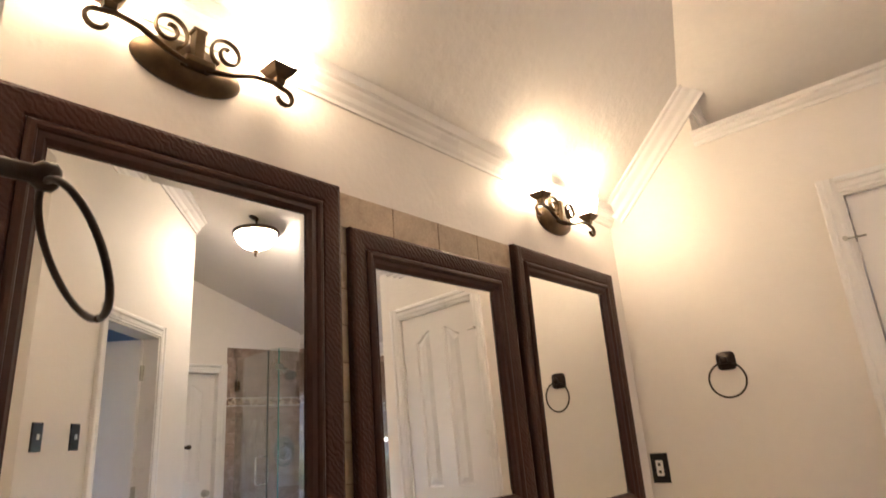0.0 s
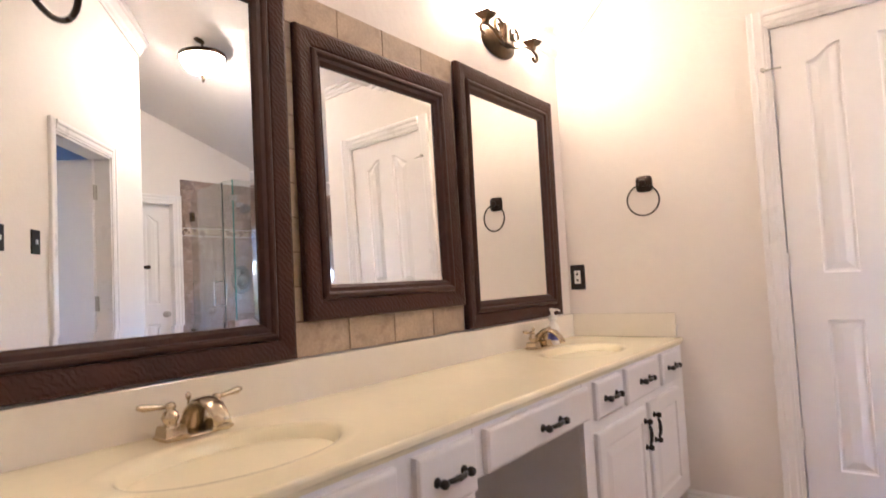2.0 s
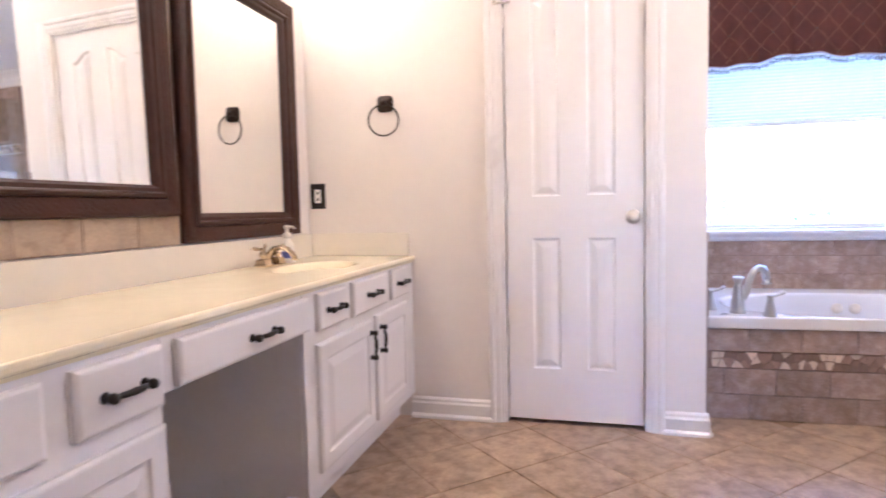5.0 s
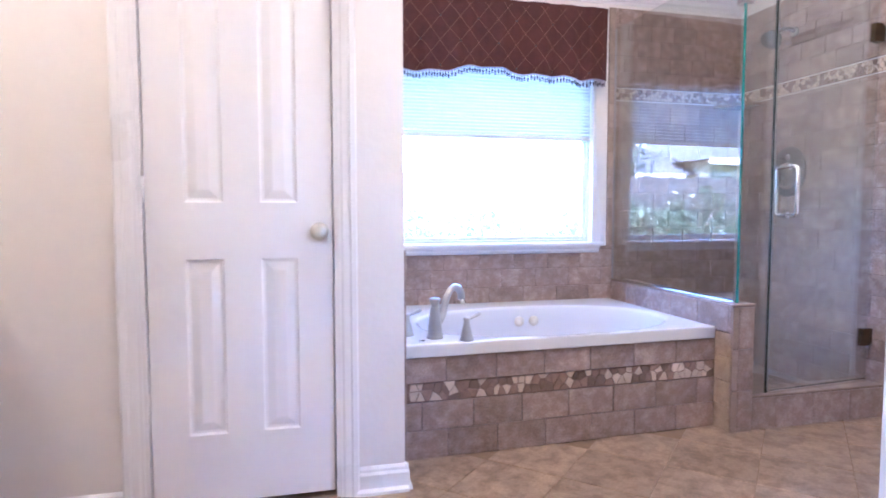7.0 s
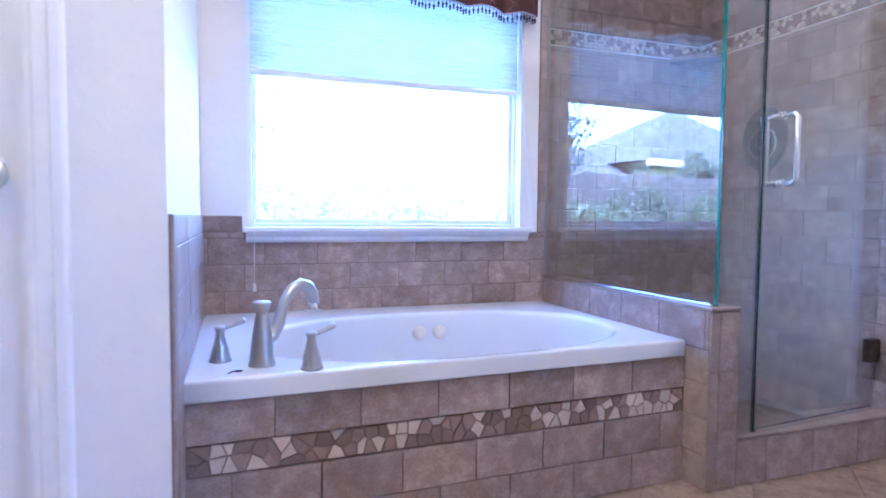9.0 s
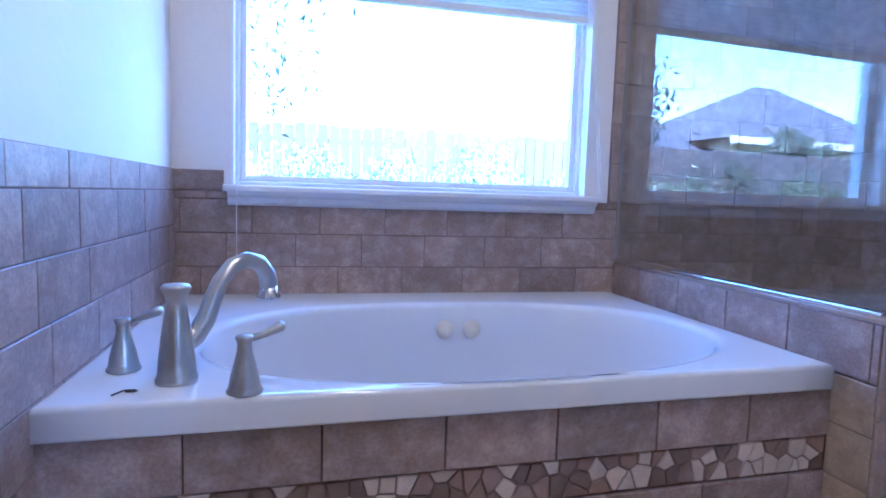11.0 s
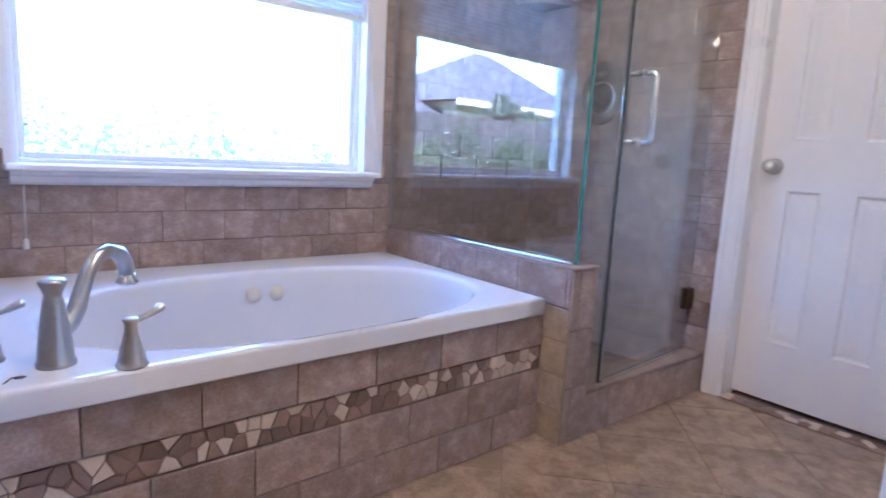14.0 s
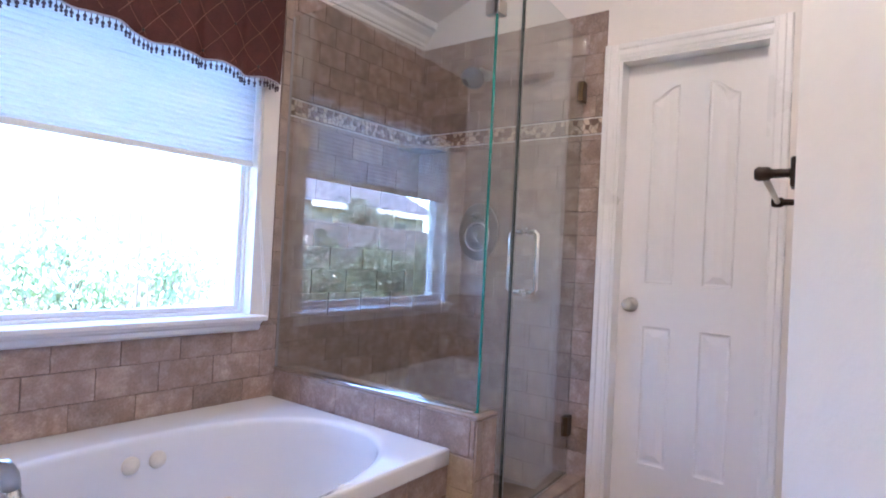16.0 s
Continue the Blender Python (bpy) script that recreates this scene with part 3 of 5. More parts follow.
# ---- vanity ----
def cabinet_front(w, h, parent, at, name, label, raised=False):
    """A drawer or door front facing +x: local y along its width; at is its lower corner on the face."""
    bm = bmesh.new()
    t = 0.019
    def ring(d, x):
        return [(x, d, d), (x, w - d, d), (x, w - d, h - d), (x, d, h - d)]
    rings = [ring(0, 0), ring(0, t - 0.006), ring(0.006, t - 0.001), ring(0.010, t)]
    if raised:
        rings += [ring(0.052, t), ring(0.056, t - 0.006), ring(0.064, t - 0.0075), ring(0.092, t - 0.001), ring(0.095, t)]
    loft(bm, rings, smooth=False)
    ob = part(name, bm, CAB, parent, label)
    ob.location = at
    return ob


def pull(parent, c, length, vertical):
    """A black iron pull: two round feet and a bar with a knot in its middle, facing +x."""
    def at(s, x):
        return (x, 0, s) if vertical else (x, s, 0)
    bm = bmesh.new()
    h = length / 2
    for s in (-h, h):
        lathe(bm, [(0.0115, 0.0), (0.0115, 0.004), (0.007, 0.008), (0.007, 0.013), (0.0105, 0.017), (0.011, 0.024), (0.008, 0.030), (0.0, 0.031)], at(s, 0), "x", 12)
    n = 14
    pts, rs = [], []
    for i in range(n + 1):
        u = -1 + 2 * i / n
        pts.append(at(u * h, 0.021 + 0.003 * math.cos(u * math.pi / 2) - (0.003 if 0.5 < abs(u) < 0.95 else 0)))
        rs.append(0.0045 + 0.0035 * math.exp(-(u * 3) ** 2) + 0.002 * math.exp(-((abs(u) - 0.5) * 6) ** 2))
    tube(bm, pts, rs, 8)
    ob = part("handle", bm, BLACK, parent, "black iron pull handle")
    ob.location = c
    return ob


FX = -0.607                                     # cabinet face


def vanity_unit(name, y0, y1, label, drawers, doors):
    root = thing(name, (0, 0, 0), label, "cabinet", "vanity cabinets")
    bm = bmesh.new()
    box(bm, VX + 0.004, FX - 0.018, y0, y1, 0.12, 0.774)
    part("body", bm, CAB, root)
    part("face_frame", boxes((FX - 0.018, FX, y0, y1, 0.12, 0.774, 0.0015)), CAB, root)
    part("toe_kick", boxes((VX + 0.03, -0.690, y0 + 0.002, y1 - 0.002, 0.0, 0.12)), CAB, root)
    for a, b, z0, z1 in drawers:
        d = cabinet_front(b - a, z1 - z0, root, (FX, a, z0), "drawer", "white drawer front")
        pull(d, (0.018, (b - a) / 2, (z1 - z0) / 2), 0.098, False)
    for a, b, z0, z1, side in doors:
        d = cabinet_front(b - a, z1 - z0, root, (FX, a, z0), "door", "white raised-panel cabinet door", True)
        pull(d, (0.018, (b - a) - 0.032 if side > 0 else 0.032, (z1 - z0) - 0.10), 0.098, True)
    return root


vanity_unit("vanity_cabinet", SY + 0.003, 0.834, "white painted vanity cabinet with black iron pulls under the first sink",
            [(-0.105, 0.080, 0.629, 0.760), (0.157, 0.552, 0.629, 0.760), (0.611, 0.826, 0.632, 0.760)],
            [(-0.060, 0.317, 0.165, 0.592, 1), (0.388, 0.826, 0.165, 0.592, -1)])
vanity_unit("vanity_cabinet", 1.452, TY - 0.003, "white painted vanity cabinet with black iron pulls in the wall corner",
            [(1.532, 1.755, 0.640, 0.764), (1.811, 2.184, 0.636, 0.766), (2.236, 2.466, 0.636, 0.768)],
            [(1.524, 1.994, 0.170, 0.598, 1), (2.038, 2.440, 0.165, 0.602, -1)])
kd = thing("knee_drawer", (0, 0, 0), "shallow white drawer over the open knee space", "drawer", "vanity cabinets")
part("apron", boxes((FX - 0.02, FX - 0.001, 0.836, 1.450, 0.650, 0.774)), CAB, kd)
# drawer box in a darker grey than the white cabinets
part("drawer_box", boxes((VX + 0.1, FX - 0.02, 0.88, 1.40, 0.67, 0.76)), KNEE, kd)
d = cabinet_front(0.594, 0.105, kd, (FX, 0.874, 0.656), "drawer", "white drawer front")
pull(d, (0.018, 0.325, 0.048), 0.108, False)
structure("baseboard_knee", boxes((VX, VX + 0.016, 0.836, 1.450, 0, 0.07, 0.003)), TRIM, "white baseboard at the back of the knee space", "baseboard")

# worktop with two oval bowls
CT, CF = 0.806, -0.592
vt = thing("countertop", (0, 0, CT), "cream cultured-marble vanity top with two moulded oval sinks", "countertop")


def bowl_patch(bm, x0, x1, y0, y1, cx, cy, hx, hy):
    """A stretch of the worktop with an oval bowl moulded into it."""
    n = 48
    def rect(z, d=0.0):
        out = []
        for i in range(n):
            a = 2 * math.pi * (i + 0.0) / n
            c, s = math.cos(a), math.sin(a)
            k = 1 / max(abs(c), abs(s))
            out.append((cx + (c * k) * ((x1 - cx) if c > 0 else (cx - x0)), cy + (s * k) * ((y1 - cy) if s > 0 else (cy - y0)), z))
        return out
    def oval(f, z):
        return [(cx + hx * f * math.cos(2 * math.pi * i / n), cy + hy * f * math.sin(2 * math.pi * i / n), z) for i in range(n)]
    rings = [rect(0), oval(1.22, 0.0), oval(1.19, 0.0004), oval(1.14, 0.0004), oval(1.10, 0.0), oval(1.02, -0.002), oval(0.98, -0.006), oval(0.93, -0.03),
             oval(0.84, -0.07), oval(0.68, -0.105), oval(0.45, -0.128), oval(0.2, -0.138), oval(0.06, -0.14)]
    vs = [[bm.verts.new(p) for p in r] for r in rings]
    for j, (a, b) in enumerate(zip(vs, vs[1:])):
        for i in range(n):
            f = bm.faces.new((a[i], a[(i + 1) % n], b[(i + 1) % n], b[i]))
            f.smooth = j > 0
    bm.faces.new(vs[-1])


S1, S2 = 0.372, 2.01
bm = bmesh.new()
for cy, y0, y1 in ((S1, SY + 0.002, 0.95), (S2, 1.45, TY - 0.002)):
    bowl_patch(bm, VX + 0.022, CF - 0.012, y0, y1, -0.845, cy, 0.148, 0.235)
q = [bm.verts.new(p) for p in ((VX + 0.022, 0.95, 0), (CF - 0.012, 0.95, 0), (CF - 0.012, 1.45, 0), (VX + 0.022, 1.45, 0))]
bm.faces.new(q)
part("slab", bm, MARBLE, vt)
bm = bmesh.new()
moulding(bm, (CF - 0.012, SY + 0.002, 0), (CF - 0.012, TY - 0.002, 0), (1, 0, 0), (0, 0, 1),
         [(0, 0), (0.006, 0.0), (0.010, -0.003), (0.012, -0.008), (0.012, -0.017), (0.009, -0.022), (0.004, -0.024), (0.002, -0.032), (-0.03, -0.032), (-0.03, -0.028)])
part("edge", bm, MARBLE, vt, "rounded cream front edge")
part("underside", boxes((VX + 0.02, CF - 0.03, SY + 0.01, TY - 0.01, -0.034, -0.030)), MARBLE, vt)
part("backsplash", boxes((VX + 0.001, VX + 0.022, SY + 0.002, TY - 0.002, -0.02, 0.115, 0.003)), SPLASH, vt, "pale marble backsplash")
part("side_splash", boxes((VX + 0.022, -0.618, TY - 0.022, TY - 0.001, 0.0005, 0.115, 0.003)), SPLASH, vt, "pale marble side splash")
for cy in (S1, S2):
    part("drain", fill(lathe, [(0.022, 0), (0.022, 0.003), (0.016, 0.004), (0.0, 0.006)], (-0.845, cy, -0.14), "z", 16), WARM_NICKEL, vt, "nickel sink drain")


def basin_tap(at):
    """A centre-set two-lever tap; the spout points to +x."""
    r = thing("basin_tap", at, "satin nickel two-lever basin tap on the marble vanity top", "tap", "basin taps")
    bm = bmesh.new()
    box(bm, -0.026, 0.026, -0.078, 0.078, 0.0, 0.007, 0.004)
    part("base_plate", bm, WARM_NICKEL, r)
    for s in (-1, 1):
        bm = bmesh.new()
        loft(bm, [[(a * d, s * 0.054 + b * d, h) for a, b in ((-1, -1), (1, -1), (1, 1), (-1, 1))] for d, h in
                  ((0.027, 0.005), (0.027, 0.010), (0.024, 0.013), (0.0215, 0.030), (0.019, 0.033))], smooth=False)
        part("escutcheon", bm, WARM_NICKEL, r, "flared square foot")
    bm = bmesh.new()
    pts = [(-0.018, 0, 0.006), (-0.012, 0, 0.030), (0.002, 0, 0.056), (0.024, 0, 0.074), (0.052, 0, 0.080), (0.080, 0, 0.072), (0.103, 0, 0.052), (0.114, 0, 0.034)]
    tube(bm, pts, [0.0215, 0.020, 0.0185, 0.0175, 0.0165, 0.0155, 0.0145, 0.014], 14, (1.45, 0.62))
    lathe(bm, [(0.0125, -0.006), (0.013, 0.006)], (0.113, 0, 0.031), "z", 14)
    part("spout", bm, WARM_NICKEL, r, "broad arched spout")
    part("lift_rod", fill(lathe, [(0.003, 0.02), (0.003, 0.075), (0.006, 0.078), (0.007, 0.088), (0.0, 0.094)], (-0.024, 0, 0), "z", 10), WARM_NICKEL, r)
    for s in (-1, 1):
        bm = bmesh.new()
        lathe(bm, [(0.017, 0.030), (0.014, 0.033), (0.012, 0.036), (0.017, 0.044), (0.019, 0.05), (0.014, 0.062), (0.009, 0.066), (0.013, 0.072), (0.01, 0.08), (0.0, 0.083)], (0, s * 0.055, 0), "z", 16)
        tube(bm, [(0, s * 0.06, 0.073), (-0.002, s * 0.085, 0.076), (-0.004, s * 0.11, 0.079), (-0.005, s * 0.124, 0.081)], [0.005, 0.006, 0.0085, 0.005], 10)
        part("lever", bm, WARM_NICKEL, r)
    return r


basin_tap((-1.055, S1 + 0.026, CT + 0.001))
basin_tap((-1.055, S2 + 0.01, CT + 0.001))

soap = thing("soap_bottle", (-1.06, 2.175, CT + 0.002), "small white pump soap bottle with a blue label by the tap", "soap bottle")
part("bottle", fill(lathe, [(0.026, 0), (0.028, 0.004), (0.028, 0.075), (0.022, 0.09), (0.012, 0.1), (0.012, 0.108)], (0, 0, 0), "z", 18), PLASTIC, soap)
part("label", fill(lathe, [(0.0285, 0.02), (0.0286, 0.021), (0.0286, 0.05), (0.0285, 0.051)], (0, 0, 0), "z", 18), BLUE, soap, "blue paper label")
bm = fill(lathe, [(0.017, 0.108), (0.02, 0.112), (0.02, 0.13), (0.008, 0.135), (0.008, 0.15), (0.014, 0.152), (0.012, 0.165), (0.0, 0.167)], (0, 0, 0), "z", 14)
tube(bm, [(0.0, 0, 0.158), (0.03, 0, 0.158), (0.038, 0, 0.15)], 0.005, 8)
part("pump", bm, PLASTIC, soap)


def mirror(y0, y1, z0, z1, w, label, yaw=0.0, lean=0.0):
    """A hung mirror with a broad embossed frame; its face looks to +x, turned by yaw and leaning back by lean degrees."""
    x = VX + 0.0015
    r = thing("mirror", (x, 0, 0), label, "mirror", "vanity mirrors")
    def loops(prof):
        return [[(h, y0 + u, z0 + u), (h, y1 - u, z0 + u), (h, y1 - u, z1 - u), (h, y0 + u, z1 - u)] for u, h in prof]
    bm = bmesh.new()
    loft(bm, loops([(0.0, 0.0), (0.0, 0.022), (0.004, 0.028), (0.012, 0.031), (0.03, 0.030), (0.052, 0.026), (0.058, 0.022)]), caps=False, smooth=False)
    part("frame", bm, FRAME, r, "dark embossed wooden frame")
    bm = bmesh.new()
    loft(bm, loops([(0.058, 0.018), (0.060, 0.026), (0.066, 0.032), (0.073, 0.033), (0.078, 0.028), (0.080, 0.022), (0.092, 0.021), (w - 0.004, 0.013), (w, 0.010), (w, 0.002)]), caps=False, smooth=False)
    part("inner_bead", bm, BEAD, r, "dark wooden inner bead")
    bm = bmesh.new()
    b = 0.018
    loft(bm, [[(h, y0 + u, z0 + u), (h, y1 - u, z0 + u), (h, y1 - u, z1 - u), (h, y0 + u, z1 - u)] for u, h in ((w - 0.006, 0.002), (w - 0.001, 0.0048), (w + b, 0.0056))], smooth=False)
    part("mirror_glass", bm, MIRROR, r, "bevelled mirror glass")
    yc, zc = (y0 + y1) / 2, (z0 + z1) / 2
    off = math.sin(radians(abs(yaw))) * (y1 - y0) / 2 + math.sin(radians(abs(lean))) * (z1 - z0) / 2
    r.matrix_basis = pose(x + off, yc, zc, 0, -lean, yaw) @ pose(0, -yc, -zc)
    return r


mirror(-0.058, 0.740, 0.928, 2.012, 0.102, "large mirror in a dark embossed wooden frame over the sink", -0.6, 0.2)
mirror(0.781, 1.545, 1.026, 1.904, 0.102, "mirror in a dark embossed wooden frame above a tile band", -0.4, 1.2)
mirror(1.592, 2.426, 0.928, 2.010, 0.106, "large mirror in a dark embossed wooden frame near the corner", 0.3, -0.1)
tb = thing("tile_band", (VX, 0, 0), "beige stone tile surround behind the middle mirror", "tile surround")
for z, dv in ((0.924, 0.102), (1.904, 0.106)):
    tile_field(tb, (0, 0.742, z), (0, 1, 0), (0, 0, 1), 0.848, dv, 0.2115, dv, shift=0.925, mat=BEIGE, th=0.007, stagger=0.0, gap=0.003, seed=5)
for y, wide in ((0.742, 0.050), (1.540, 0.050)):
    tile_field(tb, (0, y, 1.026), (0, 1, 0), (0, 0, 1), wide, 0.878, 0.06, 0.10, mat=BEIGE, th=0.007, stagger=0.0, gap=0.003, seed=6)


def sconce(y, z):
    """A two-light wall sconce with an oval plate, scrolls and square cups."""
    r = thing("wall_sconce", (VX + 0.001, y, z), "antique bronze two-light sconce with scrolls and lit glass shades", "wall lamp", "vanity sconces")
    bm = bmesh.new()
    lathe(bm, [(1.0, 0.0), (1.0, 0.008), (0.93, 0.02), (0.78, 0.026), (0.70, 0.034), (0.0, 0.040)], (0, 0, 0), "x", 36, (0.135, 0.062))
    part("back_plate", bm, SCROLL, r)
    bm = boxes((0.03, 0.062, -0.012, 0.012, -0.012, 0.075, 0.002), (0.034, 0.072, -0.035, 0.035, -0.022, -0.006, 0.002), (0.03, 0.06, -0.017, 0.017, 0.072, 0.082, 0.002))
    part("bracket", bm, SCROLL, r)
    for s in (-1, 1):
        bm = bmesh.new()
        pts = []
        for i in range(40):
            a = i / 39
            ang = radians(-60 + 520 * a)
            rad = 0.046 * (1 - 0.72 * a)
            pts.append((0.055, s * (0.072 - rad * math.cos(ang)), 0.045 + rad * math.sin(ang)))
        tube(bm, pts, 0.005, 6, (1.7, 0.8))
        part("scroll", bm, SCROLL, r)
        bm = bmesh.new()
        pts = [(0.05, s * 0.02, -0.02), (0.062, s * 0.08, -0.012), (0.07, s * 0.14, 0.008), (0.072, s * 0.19, 0.012), (0.072, s * 0.225, 0.004)]
        pts += [(0.072, s * (0.225 + 0.022 * math.sin(radians(q))), -0.018 + 0.022 * math.cos(radians(q))) for q in range(20, 261, 30)]
        tube(bm, pts, 0.0065, 8, (1.3, 0.8))
        part("arm", bm, SCROLL, r)
        bm = bmesh.new()
        c = (0.072, s * 0.205)
        loft(bm, [[(c[0] + a * d, c[1] + b * d, h) for a, b in ((-1, -1), (1, -1), (1, 1), (-1, 1))] for d, h in
                  ((0.012, 0.012), (0.013, 0.028), (0.024, 0.036), (0.034, 0.052), (0.036, 0.056), (0.03, 0.056))], smooth=False)
        part("cup", bm, SCROLL, r)
        bm = bmesh.new()
        loft(bm, [[(c[0] + a * d, c[1] + b * d, h) for a, b in ((-1, -0.4), (-0.4, -1), (0.4, -1), (1, -0.4), (1, 0.4), (0.4, 1), (-0.4, 1), (-1, 0.4))] for d, h in
                  ((0.028, 0.052), (0.04, 0.075), (0.048, 0.11), (0.052, 0.15), (0.058, 0.168), (0.054, 0.168), (0.046, 0.12))], smooth=False)
        part("glass_shade", bm, SCONCE_GLASS, r, "glowing frosted glass shade")
    return r


sconce(0.306, 2.208)
sconce(1.972, 2.195)


def towel_ring(m, label, twist=0.0, lean=0.0, reach=0.034):
    """A ring on a rounded square plate; local +z out of the wall, y up."""
    r = thing("towel_ring", (0, 0, 0), label, "towel ring", "towel rings")
    r.matrix_basis = m
    bm = bmesh.new()
    def sq(d, z):
        return [(d * (abs(math.cos(t)) ** 0.45) * math.copysign(1, math.cos(t)), d * (abs(math.sin(t)) ** 0.45) * math.copysign(1, math.sin(t)), z) for t in (2 * math.pi * i / 24 for i in range(24))]
    loft(bm, [sq(0.04, 0), sq(0.04, 0.006), sq(0.034, 0.012), sq(0.020, 0.016), sq(0.014, 0.020)])
    part("back_plate", bm, BRONZE, r)
    part("post", fill(lathe, [(0.012, 0.012), (0.010, 0.018), (0.010, reach - 0.012), (0.013, reach - 0.008), (0.016, reach - 0.004), (0.016, reach + 0.008), (0.011, reach + 0.013), (0.0, reach + 0.014)], (0, 0, 0), "z", 14), BRONZE, r)
    ring = part("ring", fill(tube, [(0.0745 * math.sin(a), -0.0745 - 0.0745 * math.cos(a), 0.0) for a in (2 * math.pi * i / 44 for i in range(45))], 0.0042, 8), BRONZE, r)
    ring.location = (0, -0.008, reach)
    ring.rotation_euler = (radians(lean), radians(twist), 0)
    return r


towel_ring(frame_of((-0.723, TY, 1.550), (1, 0, 0), (0, 0, 1)), "bronze towel ring on a square plate on the closet wall", 8, 0)
towel_ring(frame_of((-0.585, SY, 1.612), (-1, 0, 0), (0, 0, 1)), "bronze towel ring on a square plate beside the mirror", -3, -26, 0.064)


def wall_plate(m, kind, label):
    """A dark plate with a white switch or outlet; local z out of the wall."""
    r = thing("light_switch" if kind == "switch" else "wall_outlet", (0, 0, 0), label, "switch" if kind == "switch" else "outlet")
    r.matrix_basis = m
    bm = bmesh.new()
    loft(bm, [[(a * x, b * y, z) for a, b in ((-1, -1), (1, -1), (1, 1), (-1, 1))] for x, y, z in ((0.040, 0.064, 0), (0.040, 0.064, 0.004), (0.036, 0.06, 0.007))], smooth=False)
    part("cover_plate", bm, BLACK, r, "dark bronze cover plate")
    if kind == "outlet":
        part("receptacle", boxes((-0.017, 0.017, -0.034, 0.034, 0.0065, 0.0095, 0.001)), PLASTIC, r, "white receptacle")
        for s in (-0.016, 0.016):
            part("slot", boxes((-0.006, 0.006, s - 0.006, s + 0.006, 0.0094, 0.0102)), BLACK, r)
    else:
        part("rocker", boxes((-0.006, 0.006, -0.012, 0.012, 0.0065, 0.014, 0.001)), PLASTIC, r, "white toggle")
    return r


wall_plate(frame_of((-1.100, TY, 1.110), (1, 0, 0), (0, 0, 1)), "outlet", "dark outlet plate with a white receptacle by the mirror")
wall_plate(frame_of((-0.60, SY, 1.20), (-1, 0, 0), (0, 0, 1)), "switch", "dark switch plate on the wing wall under the towel ring")
for x in (1.462, 1.769):
    wall_plate(frame_of(DIAG @ Vector((x, 0, 1.452)), (-math.sqrt(0.5), -math.sqrt(0.5), 0), (0, 0, 1)), "switch", "dark switch plate on the wall by the doorway")

# pendant bowl lamp
PX, PY = 1.58, 2.07
PZ = ceil_b(PY)
pl = thing("ceiling_lamp", (PX, PY, PZ), "semi-flush bowl lamp of lit alabaster glass with bronze straps", "ceiling lamp")
part("canopy", fill(lathe, [(0.012, -0.06), (0.03, -0.052), (0.06, -0.03), (0.068, 0.01), (0.068, 0.03)], (0, 0, 0), "z", 24), SCROLL, pl)
part("stem", fill(tube, [(0, 0, -0.05), (0, 0, -0.36)], 0.008, 10), SCROLL, pl)
part("glass_bowl", fill(lathe, [(0.01, -0.305), (0.05, -0.30), (0.10, -0.275), (0.14, -0.235), (0.162, -0.18), (0.165, -0.165), (0.158, -0.17), (0.13, -0.23), (0.05, -0.285)], (0, 0, 0), "z", 32), PENDANT_GLASS, pl, "lit alabaster glass bowl")
part("rim_band", fill(lathe, [(0.160, -0.178), (0.176, -0.178), (0.178, -0.165), (0.174, -0.150), (0.160, -0.150)], (0, 0, 0), "z", 32), SCROLL, pl)
for i in range(4):
    a = math.pi / 4 + i * math.pi / 2
    part("strap", fill(tube, [(math.cos(a) * rr, math.sin(a) * rr, zz) for rr, zz in ((0.168, -0.175), (0.146, -0.238), (0.105, -0.281), (0.05, -0.306), (0.01, -0.312))], 0.004, 6), SCROLL, pl)
part("finial", fill(lathe, [(0.022, -0.306), (0.018, -0.318), (0.008, -0.325), (0.013, -0.335), (0.01, -0.35), (0.0, -0.362)], (0, 0, 0), "z", 14), SCROLL, pl)


# ---- tub ----
RIM, TF, TR = 0.495, 2.853, 2.316
SKEW = 0.032                                   # the tub's front edge nears the room towards the alcove wall
tub = thing("bathtub", (0, 0, 0), "white acrylic drop-in oval tub behind a tiled apron", "bathtub")


